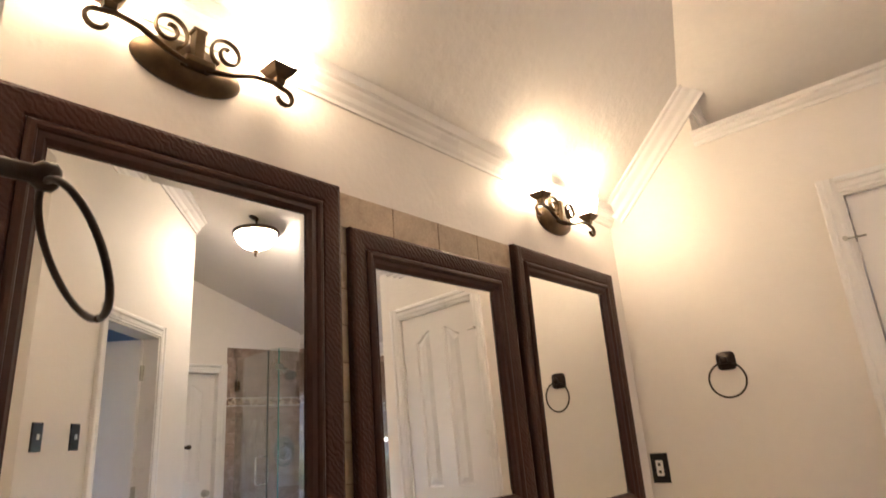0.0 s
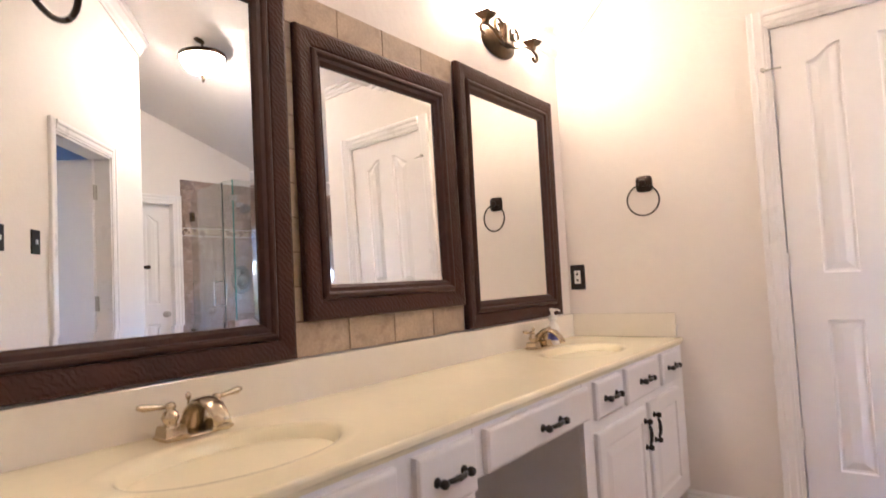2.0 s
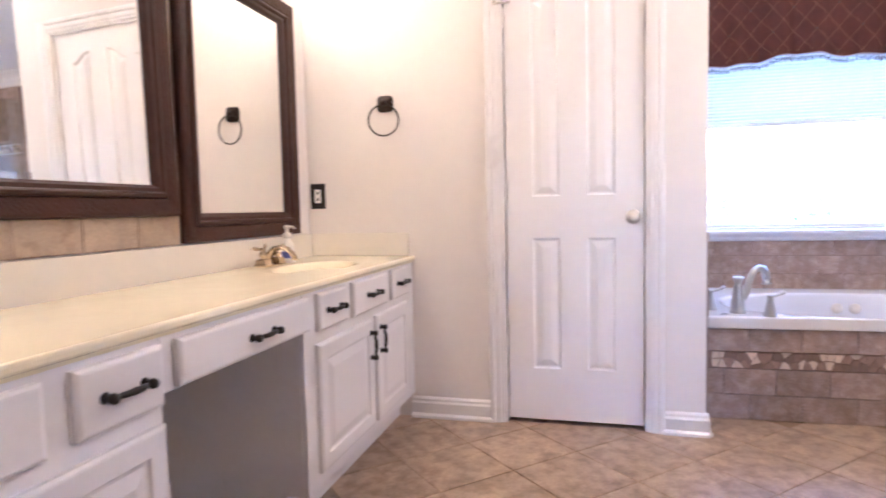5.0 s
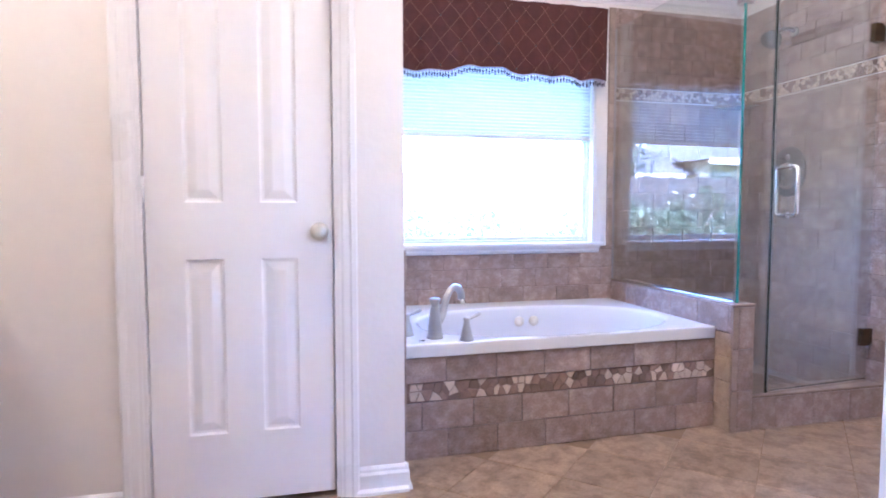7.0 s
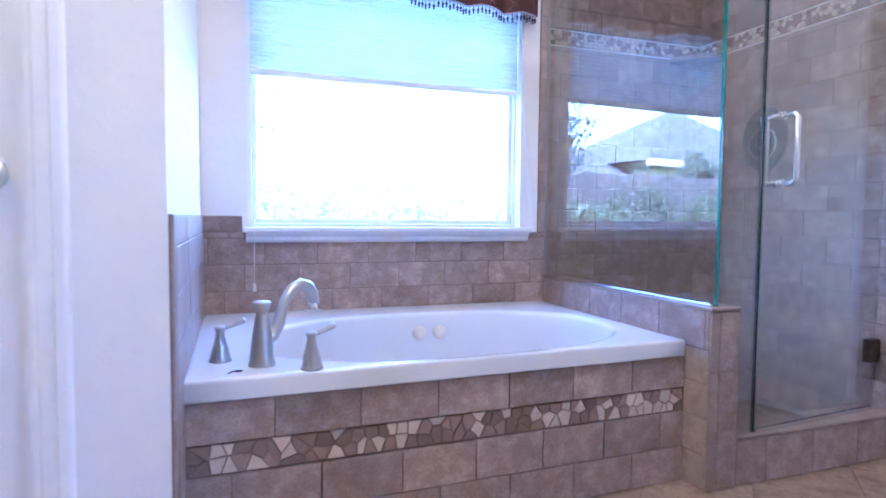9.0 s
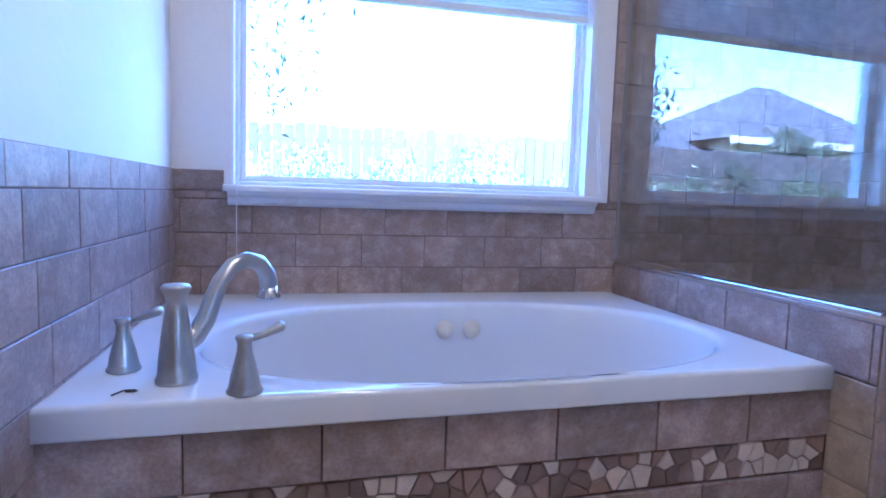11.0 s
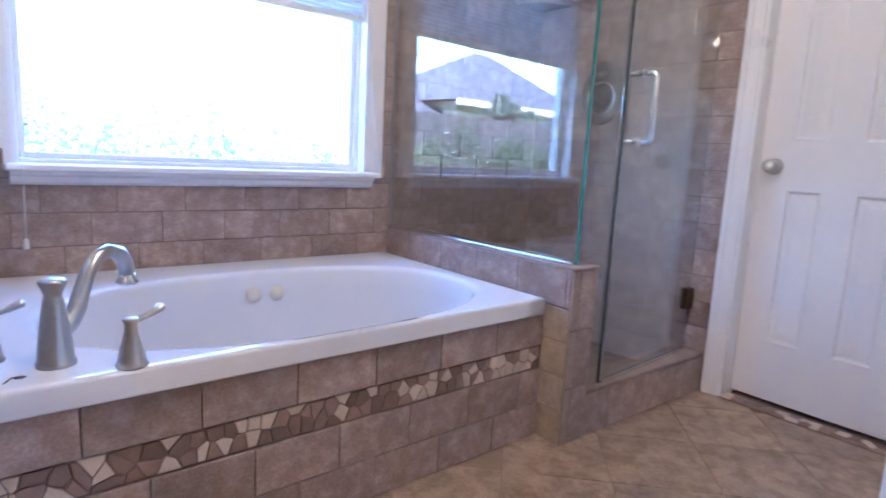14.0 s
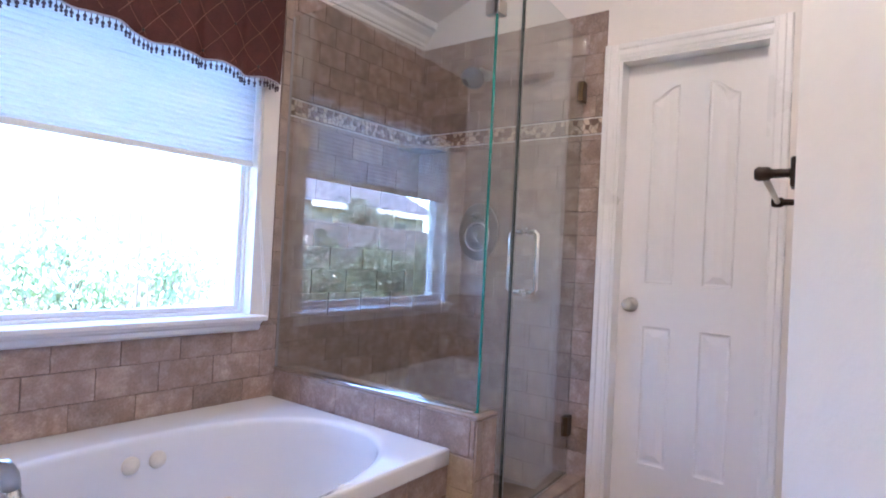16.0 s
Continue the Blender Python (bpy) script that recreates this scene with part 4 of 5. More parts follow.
def tub_shell():
    bm = bmesh.new()
    n = 72
    x0, x1, y0, y1 = AX + 0.004, TR - 0.003, TF, WY - 0.012
    mx, my = (x0 + x1) / 2, (y0 + y1) / 2
    def skewed(x, y, z):
        return (x, y + SKEW * (x - x1) * (y1 - y) / (y1 - y0), z)
    def rect(d, z):
        out = []
        for i in range(n):
            a = 2 * math.pi * i / n
            c, s = math.cos(a), math.sin(a)
            k = 1 / max(abs(c), abs(s))
            out.append(skewed(mx + c * k * ((x1 - x0) / 2 - d), my + s * k * ((y1 - y0) / 2 - d), z))
        return out
    cx, cy, hx, hy = 1.585, 3.265, 0.655, 0.385
    def oval(d, z, sx=0.0):
        out = []
        for i in range(n):
            a = 2 * math.pi * i / n
            c, s = math.cos(a), math.sin(a)
            e = 2 / 2.35
            out.append(skewed(cx + sx + (hx - d) * math.copysign(abs(c) ** e, c), cy + (hy - d * 0.75) * math.copysign(abs(s) ** e, s), z))
        return out
    loft(bm, [rect(0.004, RIM - 0.058), rect(0.0, RIM - 0.056), rect(0.0, RIM - 0.052), rect(0.0, RIM - 0.010), rect(0.0012, RIM - 0.005), rect(0.005, RIM - 0.001), rect(0.010, RIM), rect(0.018, RIM), oval(-0.03, RIM + 0.001), oval(-0.012, RIM - 0.001),
              oval(-0.001, RIM - 0.006), oval(0.005, RIM - 0.018), oval(0.014, RIM - 0.08), oval(0.026, RIM - 0.20), oval(0.05, RIM - 0.30), oval(0.09, RIM - 0.365), oval(0.16, RIM - 0.40), oval(0.32, RIM - 0.41)], caps=False)
    bm.verts.ensure_lookup_table()
    bm.faces.new(bm.verts[-n:])
    return bm


part("shell", tub_shell(), ACRYLIC, tub)
for x in (1.607, 1.697):
    part("jet_cover", fill(lathe, [(0.030, 0.012), (0.030, -0.006), (0.026, -0.013), (0.0, -0.014)], (x, 3.636, RIM - 0.085), "y", 18), CREAM_P, tub, "cream round jet cover")
for x, y in ((1.935, 3.562), (1.466, 3.612)):
    jet = part("jet", fill(lathe, [(0.030, 0.03), (0.030, -0.006), (0.025, -0.010), (0.014, -0.010)], (x, y, 0.202), "y", 18), CREAM_P, tub, "cream water jet ring")
    part("nozzle", fill(lathe, [(0.014, -0.006), (0.013, -0.014), (0.006, -0.016), (0.005, -0.011), (0.0, -0.010)], (x, y, 0.202), "y", 14), NICKEL, jet, "small metal nozzle")
AL = 2.826                                     # apron face at the alcove wall
au = Vector((1, SKEW, 0)).normalized()
bm = bmesh.new()
prism(bm, [(AX + 0.002, AL), (2.325, AL + SKEW * (2.325 - AX)), (2.325, 2.94), (AX + 0.002, 2.92)], "z", -0.02, 0.437)
wall_apron = structure("wall_apron", bm, GROUT, "tiled front of the tub with a chipped-stone band", "tub apron")
tile_field(wall_apron, (AX + 0.002, AL, 0.0), au, (0, 0, 1), 1.583, 0.244, 0.228, 0.122, shift=0.0, seed=11, th=0.012)
chip_strip(wall_apron, (AX + 0.002, AL, 0.246), au, (0, 0, 1), 1.583, 0.080, 0.033, 12, 0.42)
tile_field(wall_apron, (AX + 0.002, AL, 0.328), au, (0, 0, 1), 1.583, 0.109, 0.228, 0.109, shift=0.03, seed=13, th=0.012)

TH = 0.112
# wainscot on the window wall and the alcove's side wall
tile_field(wall_window, (AX, WY, 0.473), (1, 0, 0), (0, 0, 1), 2.335 - AX, 0.361, 0.2235, TH, shift=0.61, stagger=0.64, seed=21)
tile_field(wall_window, (AX, WY, 0.8345), (1, 0, 0), (0, 0, 1), W0 - 0.022 - AX, 0.0675, 0.2235, 0.0675, shift=0.1, seed=23)
tile_field(wall_alcove, (AX, 2.660, 0.0), (0, 1, 0), (0, 0, 1), WY - 2.660, 0.903, 0.2335, TH, shift=0.0, stagger=0.2, v_start=-0.062, seed=22)
tile_field(wall_alcove, (AX, TY + 0.015, 0.0), (0, 1, 0), (0, 0, 1), 2.660 - TY - 0.015, 0.905, 0.08, 0.235, stagger=0, mat=EDGE, seed=24, th=0.010)
tile_field(wall_window, (2.290, WY, 0.8345), (1, 0, 0), (0, 0, 1), 0.045, 2.335 - 0.8345, 0.045, 0.15, stagger=0, mat=EDGE, seed=25, th=0.012)

# half wall and curb
HX0, HX1, HY0, HZ = 2.335, 2.450, 2.762, 0.604
half_wall = structure("half_wall", boxes((HX0, HX1, HY0, WY, -0.02, HZ)), GROUT, "low tiled wall between the tub and the shower", "half wall")
tile_field(half_wall, (HX0, WY, RIM - 0.02), (0, -1, 0), (0, 0, 1), WY - HY0, HZ - RIM + 0.02, 0.2235, HZ - RIM + 0.024, shift=0.13, bed=False, seed=31)
# beige below the rim puts warm lamp light into the tile colour
tile_field(half_wall, (HX0, TF + 0.02, 0.0), (0, -1, 0), (0, 0, 1), TF + 0.02 - HY0, RIM - 0.022, 0.12, TH + 0.008, bed=False, stagger=0, seed=32, mat=BEIGE)
tile_field(half_wall, (HX0 + 0.03, HY0, 0.0), (1, 0, 0), (0, 0, 1), HX1 - HX0 - 0.03, HZ, 0.2, 0.2, bed=False, stagger=0, seed=34)
tile_field(half_wall, (HX0 - 0.008, HY0, 0.0), (1, 0, 0), (0, 0, 1), 0.038, HZ, 0.05, 0.2, bed=False, stagger=0, seed=35, mat=EDGE)
tile_field(half_wall, (HX1, HY0, 0.0), (0, 1, 0), (0, 0, 1), WY - HY0, HZ, 0.2235, TH, bed=False, seed=36)
tile_field(half_wall, (HX0 - 0.009, HY0 - 0.009, HZ), (1, 0, 0), (0, 1, 0), HX1 - HX0 + 0.018, WY - HY0, 0.2, 0.2235, bed=False, stagger=0, seed=37, mat=EDGE)
CY0, CY1, CZ = 2.772, 2.90, 0.158
curb = structure("shower_curb", boxes((HX1 + 0.002, EX, CY0, CY1, -0.02, CZ)), GROUT, "low tiled curb under the shower door", "curb")
tile_field(curb, (HX1 + 0.01, CY0, 0.0), (1, 0, 0), (0, 0, 1), EX - HX1 - 0.02, CZ, 0.2235, 0.155, bed=False, shift=0.4, seed=41)
tile_field(curb, (HX1 + 0.01, CY0 - 0.008, CZ), (1, 0, 0), (0, 1, 0), EX - HX1 - 0.02, CY1 - CY0 + 0.016, 0.2235, 0.2, bed=False, shift=0.1, stagger=0, seed=42, mat=EDGE)
structure("shower_pan", boxes((HX1, EX, CY1, WY, -0.02, 0.05)), PAN, "dark tiled shower floor", "shower floor")

# shower walls
Z1 = 2.335
tile_field(wall_window, (2.335, WY, 0.05), (1, 0, 0), (0, 0, 1), EX - 2.335, 1.755 - 0.05, 0.2235, TH, shift=0.2, seed=51)
chip_strip(wall_window, (2.335, WY, 1.763), (1, 0, 0), (0, 0, 1), EX - 2.335, 0.070, 0.025, 52, 0.6)
tile_field(wall_window, (2.335, WY, 1.841), (1, 0, 0), (0, 0, 1), EX - 2.335, Z1 - 1.841, 0.165, 0.099, shift=0.2, stagger=0.42, seed=53)
tile_field(wall_end, (EX, WY, 0.05), (0, -1, 0), (0, 0, 1), WY - 2.757, 1.755 - 0.05, 0.2235, TH, shift=0.5, seed=54)
chip_strip(wall_end, (EX, WY, 1.763), (0, -1, 0), (0, 0, 1), WY - 2.757, 0.070, 0.025, 55, 0.6)
tile_field(wall_end, (EX, WY, 1.841), (0, -1, 0), (0, 0, 1), WY - 2.757, Z1 - 1.841, 0.165, 0.099, shift=0.5, stagger=0.42, seed=56)

# glass enclosure
GY, GT, GX = 2.780, 0.010, 2.374
enc = thing("shower_enclosure", (0, 0, 0), "frameless clear glass shower enclosure on the low tiled wall", "shower enclosure")
GB, GTOP = HZ + 0.012, 2.20


def pane(name, bm, parent):
    ob = part(name, bm, PANE, parent, "clear glass with a green edge")
    ob.visible_shadow = False
    return ob


sp = pane("side_panel", boxes((GX, GX + GT, GY + GT + 0.002, WY - 0.014, GB, GTOP)), enc)
se = part("glass_edge", boxes((GX - 0.0005, GX + GT + 0.0005, GY + GT - 0.004, GY + GT + 0.0018, GB, GTOP)), GLASS_EDGE, sp)
bm = bmesh.new()
prism(bm, [(GX, GTOP), (GX, GB), (HX1 + 0.012, GB), (HX1 + 0.012, CZ + 0.014), (2.549, CZ + 0.014), (2.549, GTOP)], "y", GY, GY + GT)
fp = pane("front_panel", bm, enc)
part("glass_edge", boxes((2.547, 2.5515, GY - 0.0005, GY + GT + 0.0005, CZ + 0.014, GTOP)), GLASS_DARK, fp)
dp = pane("glass_door", boxes((2.558, 3.222, GY, GY + GT, CZ + 0.022, GTOP)), enc)
part("glass_edge", boxes((2.5555, 2.560, GY - 0.0005, GY + GT + 0.0005, CZ + 0.022, GTOP)), NICKEL, dp)
ch = part("channel", boxes((GX - 0.020, GX + GT + 0.006, GY + 0.012, WY - 0.012, HZ + 0.0085, HZ + 0.020, 0.002)), CHROME, enc, "polished metal channel")
ws = part("wall_seal", boxes((GX - 0.002, GX + GT + 0.002, WY - 0.0145, WY - 0.0125, GB, GTOP)), SEAL, enc, "thin grey seal at the wall")
# the side panel stands a little askew on the low wall
askew = pose(GX, GY, 0, 0, 0, 2.4) @ pose(-GX, -GY, 0)
for ob in (sp, ch, ws):
    ob.matrix_basis = askew
dr = part("drip_rail", boxes((2.558, 3.222, GY - 0.004, GY + GT + 0.004, CZ + 0.009, CZ + 0.022, 0.001)), CHROME, enc)
part("corner_clip", boxes((GX - 0.008, GX + 0.042, GY - 0.007, GY + GT + 0.007, 2.005, 2.055, 0.002), (GX - 0.008, GX + GT + 0.008, GY, GY + 0.052, 2.005, 2.055, 0.002)), NICKEL, enc, "square nickel glass clip")
front = [dp, dr]
for z in (0.400, 1.945):
    front.append(part("hinge", boxes((3.178, 3.232, GY - 0.010, GY + GT + 0.010, z - 0.045, z + 0.045, 0.002), (3.232, 3.258, GY + 0.001, GY + GT - 0.001, z - 0.04, z + 0.04)), SCROLL, enc, "bronze glass-door hinge"))
for s in (-1, 1):
    y = GY - 0.002 if s < 0 else GY + GT + 0.002
    h = y + s * 0.05
    bm = fill(tube, [(2.645, y, 1.03), (2.645, h - s * 0.01, 1.03), (2.645, h, 1.042), (2.645, h, 1.25), (2.645, h - s * 0.01, 1.262), (2.645, y, 1.262)], 0.0095, 12)
    for z in (1.03, 1.262):
        lathe(bm, [(0.015, -0.003), (0.015, 0.003)], (2.645, y, z), "y", 14)
    front.append(part("door_handle", bm, CHROME, enc, "polished chrome D handle"))

# the door stands a little ajar on its hinges
askew = pose(2.556, GY, 0, 0, 0, 5.0) @ pose(-2.556, -GY, 0)
for ob in front:
    ob.matrix_basis = askew

threshold = structure("threshold", boxes((EX - 0.02, EX + 0.11, D0 + 0.016, D1 - 0.016, -0.02, 0.001)), GROUT, "chipped-stone threshold under the toilet room door", "threshold")
chip_strip(threshold, (EX - 0.02, D0 + 0.016, 0.001), (1, 0, 0), (0, 1, 0), 0.075, D1 - D0 - 0.032, 0.042, 58)

# shower fittings on the end wall
vx = EX - 0.010
valve = thing("shower_valve", (vx, 3.42, 1.29), "oval brushed nickel shower valve plate with two knobs", "shower valve")
bm = fill(lathe, [(1.0, 0.0), (1.0, -0.006), (0.94, -0.012), (0.0, -0.014)], (0, 0, 0), "x", 40, (0.125, 0.153))
part("plate", bm, DARK_NICKEL, valve)
part("trim_ring", fill(lathe, [(0.082, -0.010), (0.082, -0.018), (0.076, -0.021), (0.068, -0.018), (0.068, -0.010)], (0, 0, -0.025), "x", 28), CHROME, valve)
part("dial", fill(lathe, [(0.060, -0.012), (0.058, -0.03), (0.042, -0.036), (0.040, -0.055), (0.03, -0.062), (0.0, -0.064)], (0, 0, -0.025), "x", 24), DARK_NICKEL, valve)
bm = fill(lathe, [(0.02, -0.012), (0.018, -0.035), (0.012, -0.045), (0.0, -0.046)], (0, 0.0, 0.085), "x", 18)
tube(bm, [(-0.04, 0, 0.085), (-0.05, 0.035, 0.085)], 0.006, 8)
part("diverter", bm, DARK_NICKEL, valve)
part("lever", fill(tube, [(-0.055, 0, -0.025), (-0.068, -0.03, -0.05), (-0.075, -0.055, -0.065)], [0.008, 0.008, 0.005], 10), DARK_NICKEL, valve)
head = thing("shower_fixture", (vx, 3.41, 2.12), "dark brushed shower head on a bent arm", "shower fixture")
part("arm", fill(tube, [(0, 0, 0), (-0.05, -0.008, 0.012), (-0.10, -0.02, 0.004), (-0.15, -0.035, -0.022), (-0.18, -0.045, -0.04)], 0.010, 10), NICKEL, head)
part("flange", fill(lathe, [(0.028, -0.001), (0.026, -0.008), (0.012, -0.012)], (0, 0, 0), "x", 18), NICKEL, head)
f = look((-0.18, -0.045, -0.04), (-0.27, -0.07, -0.125))
bm = fill(lathe, [(0.012, 0.02), (0.016, 0.0), (0.03, -0.02), (0.056, -0.045), (0.060, -0.058), (0.054, -0.062), (0.0, -0.058)], (0, 0, 0), "z", 24)
bm.transform(f)
part("head", bm, DARK_NICKEL, head)
shelf = thing("corner_shelf", (EX - 0.009, WY - 0.009, 1.732), "quarter-round stone corner shelf in the shower", "shelf")
bm = bmesh.new()
prism(bm, [(0, 0)] + [(-0.20 * math.cos(a), -0.20 * math.sin(a)) for a in (math.pi / 2 * i / 12 for i in range(13))], "z", 0, 0.022)
part("slab", bm, TILE, shelf)

# tub taps
def deck_lever(at, turn):
    r = thing("tub_lever", at, "brushed nickel lever valve on the tub rim", "tap lever", "tub taps")
    r.rotation_euler = (0, 0, radians(turn))
    part("base", fill(lathe, [(0.030, 0), (0.031, 0.004), (0.027, 0.010), (0.0265, 0.014), (0.024, 0.03), (0.017, 0.055), (0.0125, 0.075), (0.013, 0.079), (0.012, 0.083), (0.0135, 0.09), (0.016, 0.096), (0.013, 0.1), (0.0, 0.101)], (0, 0, 0), "z", 22), NICKEL, r)
    part("lever", fill(tube, [(0.005, 0, 0.092), (0.03, 0, 0.098), (0.05, 0, 0.106), (0.062, 0, 0.112), (0.068, 0, 0.114)], [0.007, 0.0075, 0.010, 0.0125, 0.006], 12, (1.2, 0.8)), NICKEL, r)
    return r


deck_lever((1.060, 2.842, RIM), 15)
deck_lever((0.828, 3.000, RIM), 8)
sp2 = thing("tub_spout", (0.937, 2.918, RIM), "tall brushed nickel gooseneck tub spout", "tap", "tub taps")
part("body", fill(lathe, [(0.036, 0), (0.0365, 0.008), (0.033, 0.012), (0.031, 0.04), (0.025, 0.09), (0.019, 0.13), (0.0185, 0.136), (0.016, 0.139), (0.016, 0.146), (0.02, 0.158), (0.026, 0.17), (0.022, 0.176), (0.0, 0.178)], (0, 0, 0), "z", 24), NICKEL, sp2)
dx, dy = 0.80, 0.60
gp = [(0.010, 0.062), (0.035, 0.078), (0.055, 0.105), (0.068, 0.14), (0.085, 0.175), (0.11, 0.203), (0.140, 0.212), (0.168, 0.203), (0.185, 0.18), (0.19, 0.155)]
part("spout", fill(tube, [(a * dx, a * dy, h) for a, h in gp], [0.018, 0.019, 0.018, 0.0165, 0.0155, 0.015, 0.0155, 0.017, 0.0175, 0.018], 14), NICKEL, sp2)
part("aerator", fill(lathe, [(0.022, 0.128), (0.024, 0.134), (0.018, 0.142), (0.0165, 0.156)], (0.19 * dx, 0.19 * dy, 0), "z", 18), CHROME, sp2)
clip = thing("hair_pin", (0.862, 2.868, RIM + 0.002), "small bent wire pin lying on the tub rim", "wire pin")
part("wire", fill(tube, [(-0.012, -0.02, 0), (0.0, 0.004, 0), (0.016, 0.006, 0), (0.022, 0.0, 0), (0.016, -0.004, 0), (0.004, -0.003, 0)], 0.0014, 6), BRONZE, clip)

# ---- window ----
win = thing("window_1", (0, 0, 0), "white vinyl window with a clear pane over the tub", "window")
win["kind"] = "structure"
FY0, FY1 = WY + 0.055, WY + 0.115
bm = bmesh.new()
for b in ((W0, W0 + 0.022, WZ0, WZ1), (W1 - 0.022, W1, WZ0, WZ1), (W0 + 0.022, W1 - 0.022, WZ0, WZ0 + 0.014), (W0 + 0.022, W1 - 0.022, WZ1 - 0.022, WZ1)):
    box(bm, b[0], b[1], FY0, FY1, b[2], b[3], 0.003)
part("window_frame", bm, VINYL, win)
bm = bmesh.new()
for b in ((W0 + 0.023, W0 + 0.042, WZ0 + 0.015, WZ1 - 0.023), (W1 - 0.042, W1 - 0.023, WZ0 + 0.015, WZ1 - 0.023), (W0 + 0.042, W1 - 0.042, WZ0 + 0.015, WZ0 + 0.034), (W0 + 0.042, W1 - 0.042, WZ1 - 0.042, WZ1 - 0.023)):
    box(bm, b[0], b[1], FY0 + 0.016, FY1 - 0.008, b[2], b[3], 0.002)
part("sash", bm, VINYL, win)
wp = part("pane", boxes((W0 + 0.038, W1 - 0.038, FY0 + 0.032, FY0 + 0.036, WZ0 + 0.03, WZ1 - 0.038)), WINDOW_GLASS, win)
wp.visible_shadow = False
bm = boxes((W0 - 0.021, W1 + 0.045, WY - 0.062, WY + 0.055, WZ0 - 0.024, WZ0 - 0.001, 0.006))
part("window_sill", bm, TRIM, win, "white painted stool")
bm = bmesh.new()
moulding(bm, (W0 - 0.008, WY - 0.009, WZ0 - 0.024), (W1 + 0.028, WY - 0.009, WZ0 - 0.024), (0, -1, 0), (0, 0, 1), [(0, 0), (0.034, 0), (0.03, -0.010), (0.02, -0.018), (0.018, -0.034), (0.006, -0.044), (0, -0.044)])
part("window_apron", bm, TRIM, win, "white moulded apron under the sill")
bm = boxes((W0 - 0.0, W0 + 0.008, WY - 0.001, FY0, WZ0, WZ1), (W1 - 0.008, W1 + 0.0, WY - 0.001, FY0, WZ0, WZ1), (W0, W1, WY - 0.001, FY0, WZ1 - 0.012, WZ1))
part("reveal", bm, TRIM, win)

sh = thing("cellular_shade", (0, 0, 0), "pale cellular shade drawn halfway down the window", "window shade")
BZ = 1.503
bm = bmesh.new()
pts, z, k = [], BZ + 0.02, 0
while z < WZ1 - 0.03:
    pts.append((WY + 0.028 + (0.0 if k % 2 else 0.009), z))
    z += 0.0105
    k += 1
front = [(y, zz) for y, zz in pts]
backp = [(WY + 0.047 - (y - WY - 0.028), zz) for y, zz in reversed(pts)]
prism(bm, front + backp, "x", W0 + 0.016, W1 - 0.016)
part("pleated_fabric", bm, SHADE, sh)
part("bottom_rail", boxes((W0 + 0.015, W1 - 0.015, WY + 0.022, WY + 0.052, BZ - 0.004, BZ + 0.02, 0.004)), VINYL, sh, "white bottom rail")
part("head_rail", boxes((W0 + 0.015, W1 - 0.015, WY + 0.02, WY + 0.053, WZ1 - 0.035, WZ1 - 0.013)), VINYL, sh)
part("cord", fill(tube, [(W1 - 0.008, WY - 0.006, WZ1 - 0.05), (W1 + 0.004, WY - 0.012, 1.3), (W1 + 0.028, WY - 0.045, 0.90), (W1 + 0.034, WY - 0.05, WZ0 + 0.002)], 0.0016, 6), CORD, sh)
part("cord", fill(tube, [(W1 - 0.006, WY - 0.006, WZ1 - 0.05), (W1 + 0.012, WY - 0.01, 1.3), (W1 + 0.038, WY - 0.045, 0.93), (W1 + 0.040, WY - 0.05, WZ0 + 0.004)], 0.0016, 6), CORD, sh)

part("cord", fill(tube, [(0.948, WY - 0.03, WZ0 + 0.03), (0.946, WY - 0.064, WZ0 + 0.002), (0.946, WY - 0.066, 0.78), (0.945, WY - 0.05, 0.62)], 0.0014, 6), CORD, sh)
part("tassel", fill(lathe, [(0.003, 0.035), (0.006, 0.03), (0.009, 0.004), (0.007, 0.0), (0.0, 0.0)], (0.945, WY - 0.05, 0.588), "z", 12), PLASTIC, sh, "small white cord tassel")
val = thing("window_valance", (0, 0, 0), "gathered dark brown valance with a beaded tassel fringe", "valance")
VX0, VX1, VTOP = W0 - 0.035, W1 + 0.045, 2.30


def val_y(x, z):
    u = (x - VX0)
    fold = 0.017 * math.sin(u * 31 + 1.3 * math.sin(u * 5)) + 0.006 * math.sin(u * 67 + 0.7)
    return WY - 0.075 - fold * (0.35 + 0.65 * (VTOP - z) / 0.48)


def val_bottom(x):
    u = (x - VX0)
    return 1.858 + 0.045 * math.exp(-((x - 1.42) / 0.3) ** 2) + 0.007 * math.sin(u * 13.5 + 0.5) + 0.005 * math.sin(u * 31) + 0.02 * ((u / (VX1 - VX0)) - 0.5)


bm = bmesh.new()
nx, nz = 150, 14
for off, flip in ((0.0, 0), (0.006, 1)):
    grid = [[bm.verts.new((VX0 + (VX1 - VX0) * i / nx, val_y(VX0 + (VX1 - VX0) * i / nx, zz) + off, zz)) for zz in [val_bottom(VX0 + (VX1 - VX0) * i / nx) + (VTOP - val_bottom(VX0 + (VX1 - VX0) * i / nx)) * k / nz for k in range(nz + 1)]] for i in range(nx + 1)]
    for i in range(nx):
        for k in range(nz):
            fc = bm.faces.new((grid[i][k], grid[i + 1][k], grid[i + 1][k + 1], grid[i][k + 1]))
            fc.smooth = True
part("fabric", bm, VALANCE, val)
part("mount_board", boxes((VX0, VX1, WY - 0.07, WY, VTOP - 0.03, VTOP)), VALANCE, val)
xs = [VX0 + 0.008 + i * 0.0175 for i in range(int((VX1 - VX0 - 0.01) / 0.0175))]
part("braid", fill(tube, [(x, val_y(x, val_bottom(x)) - 0.003, val_bottom(x) - 0.003) for x in xs], 0.0042, 6), LACE, val, "pale woven braid")
rnd = random.Random(9)
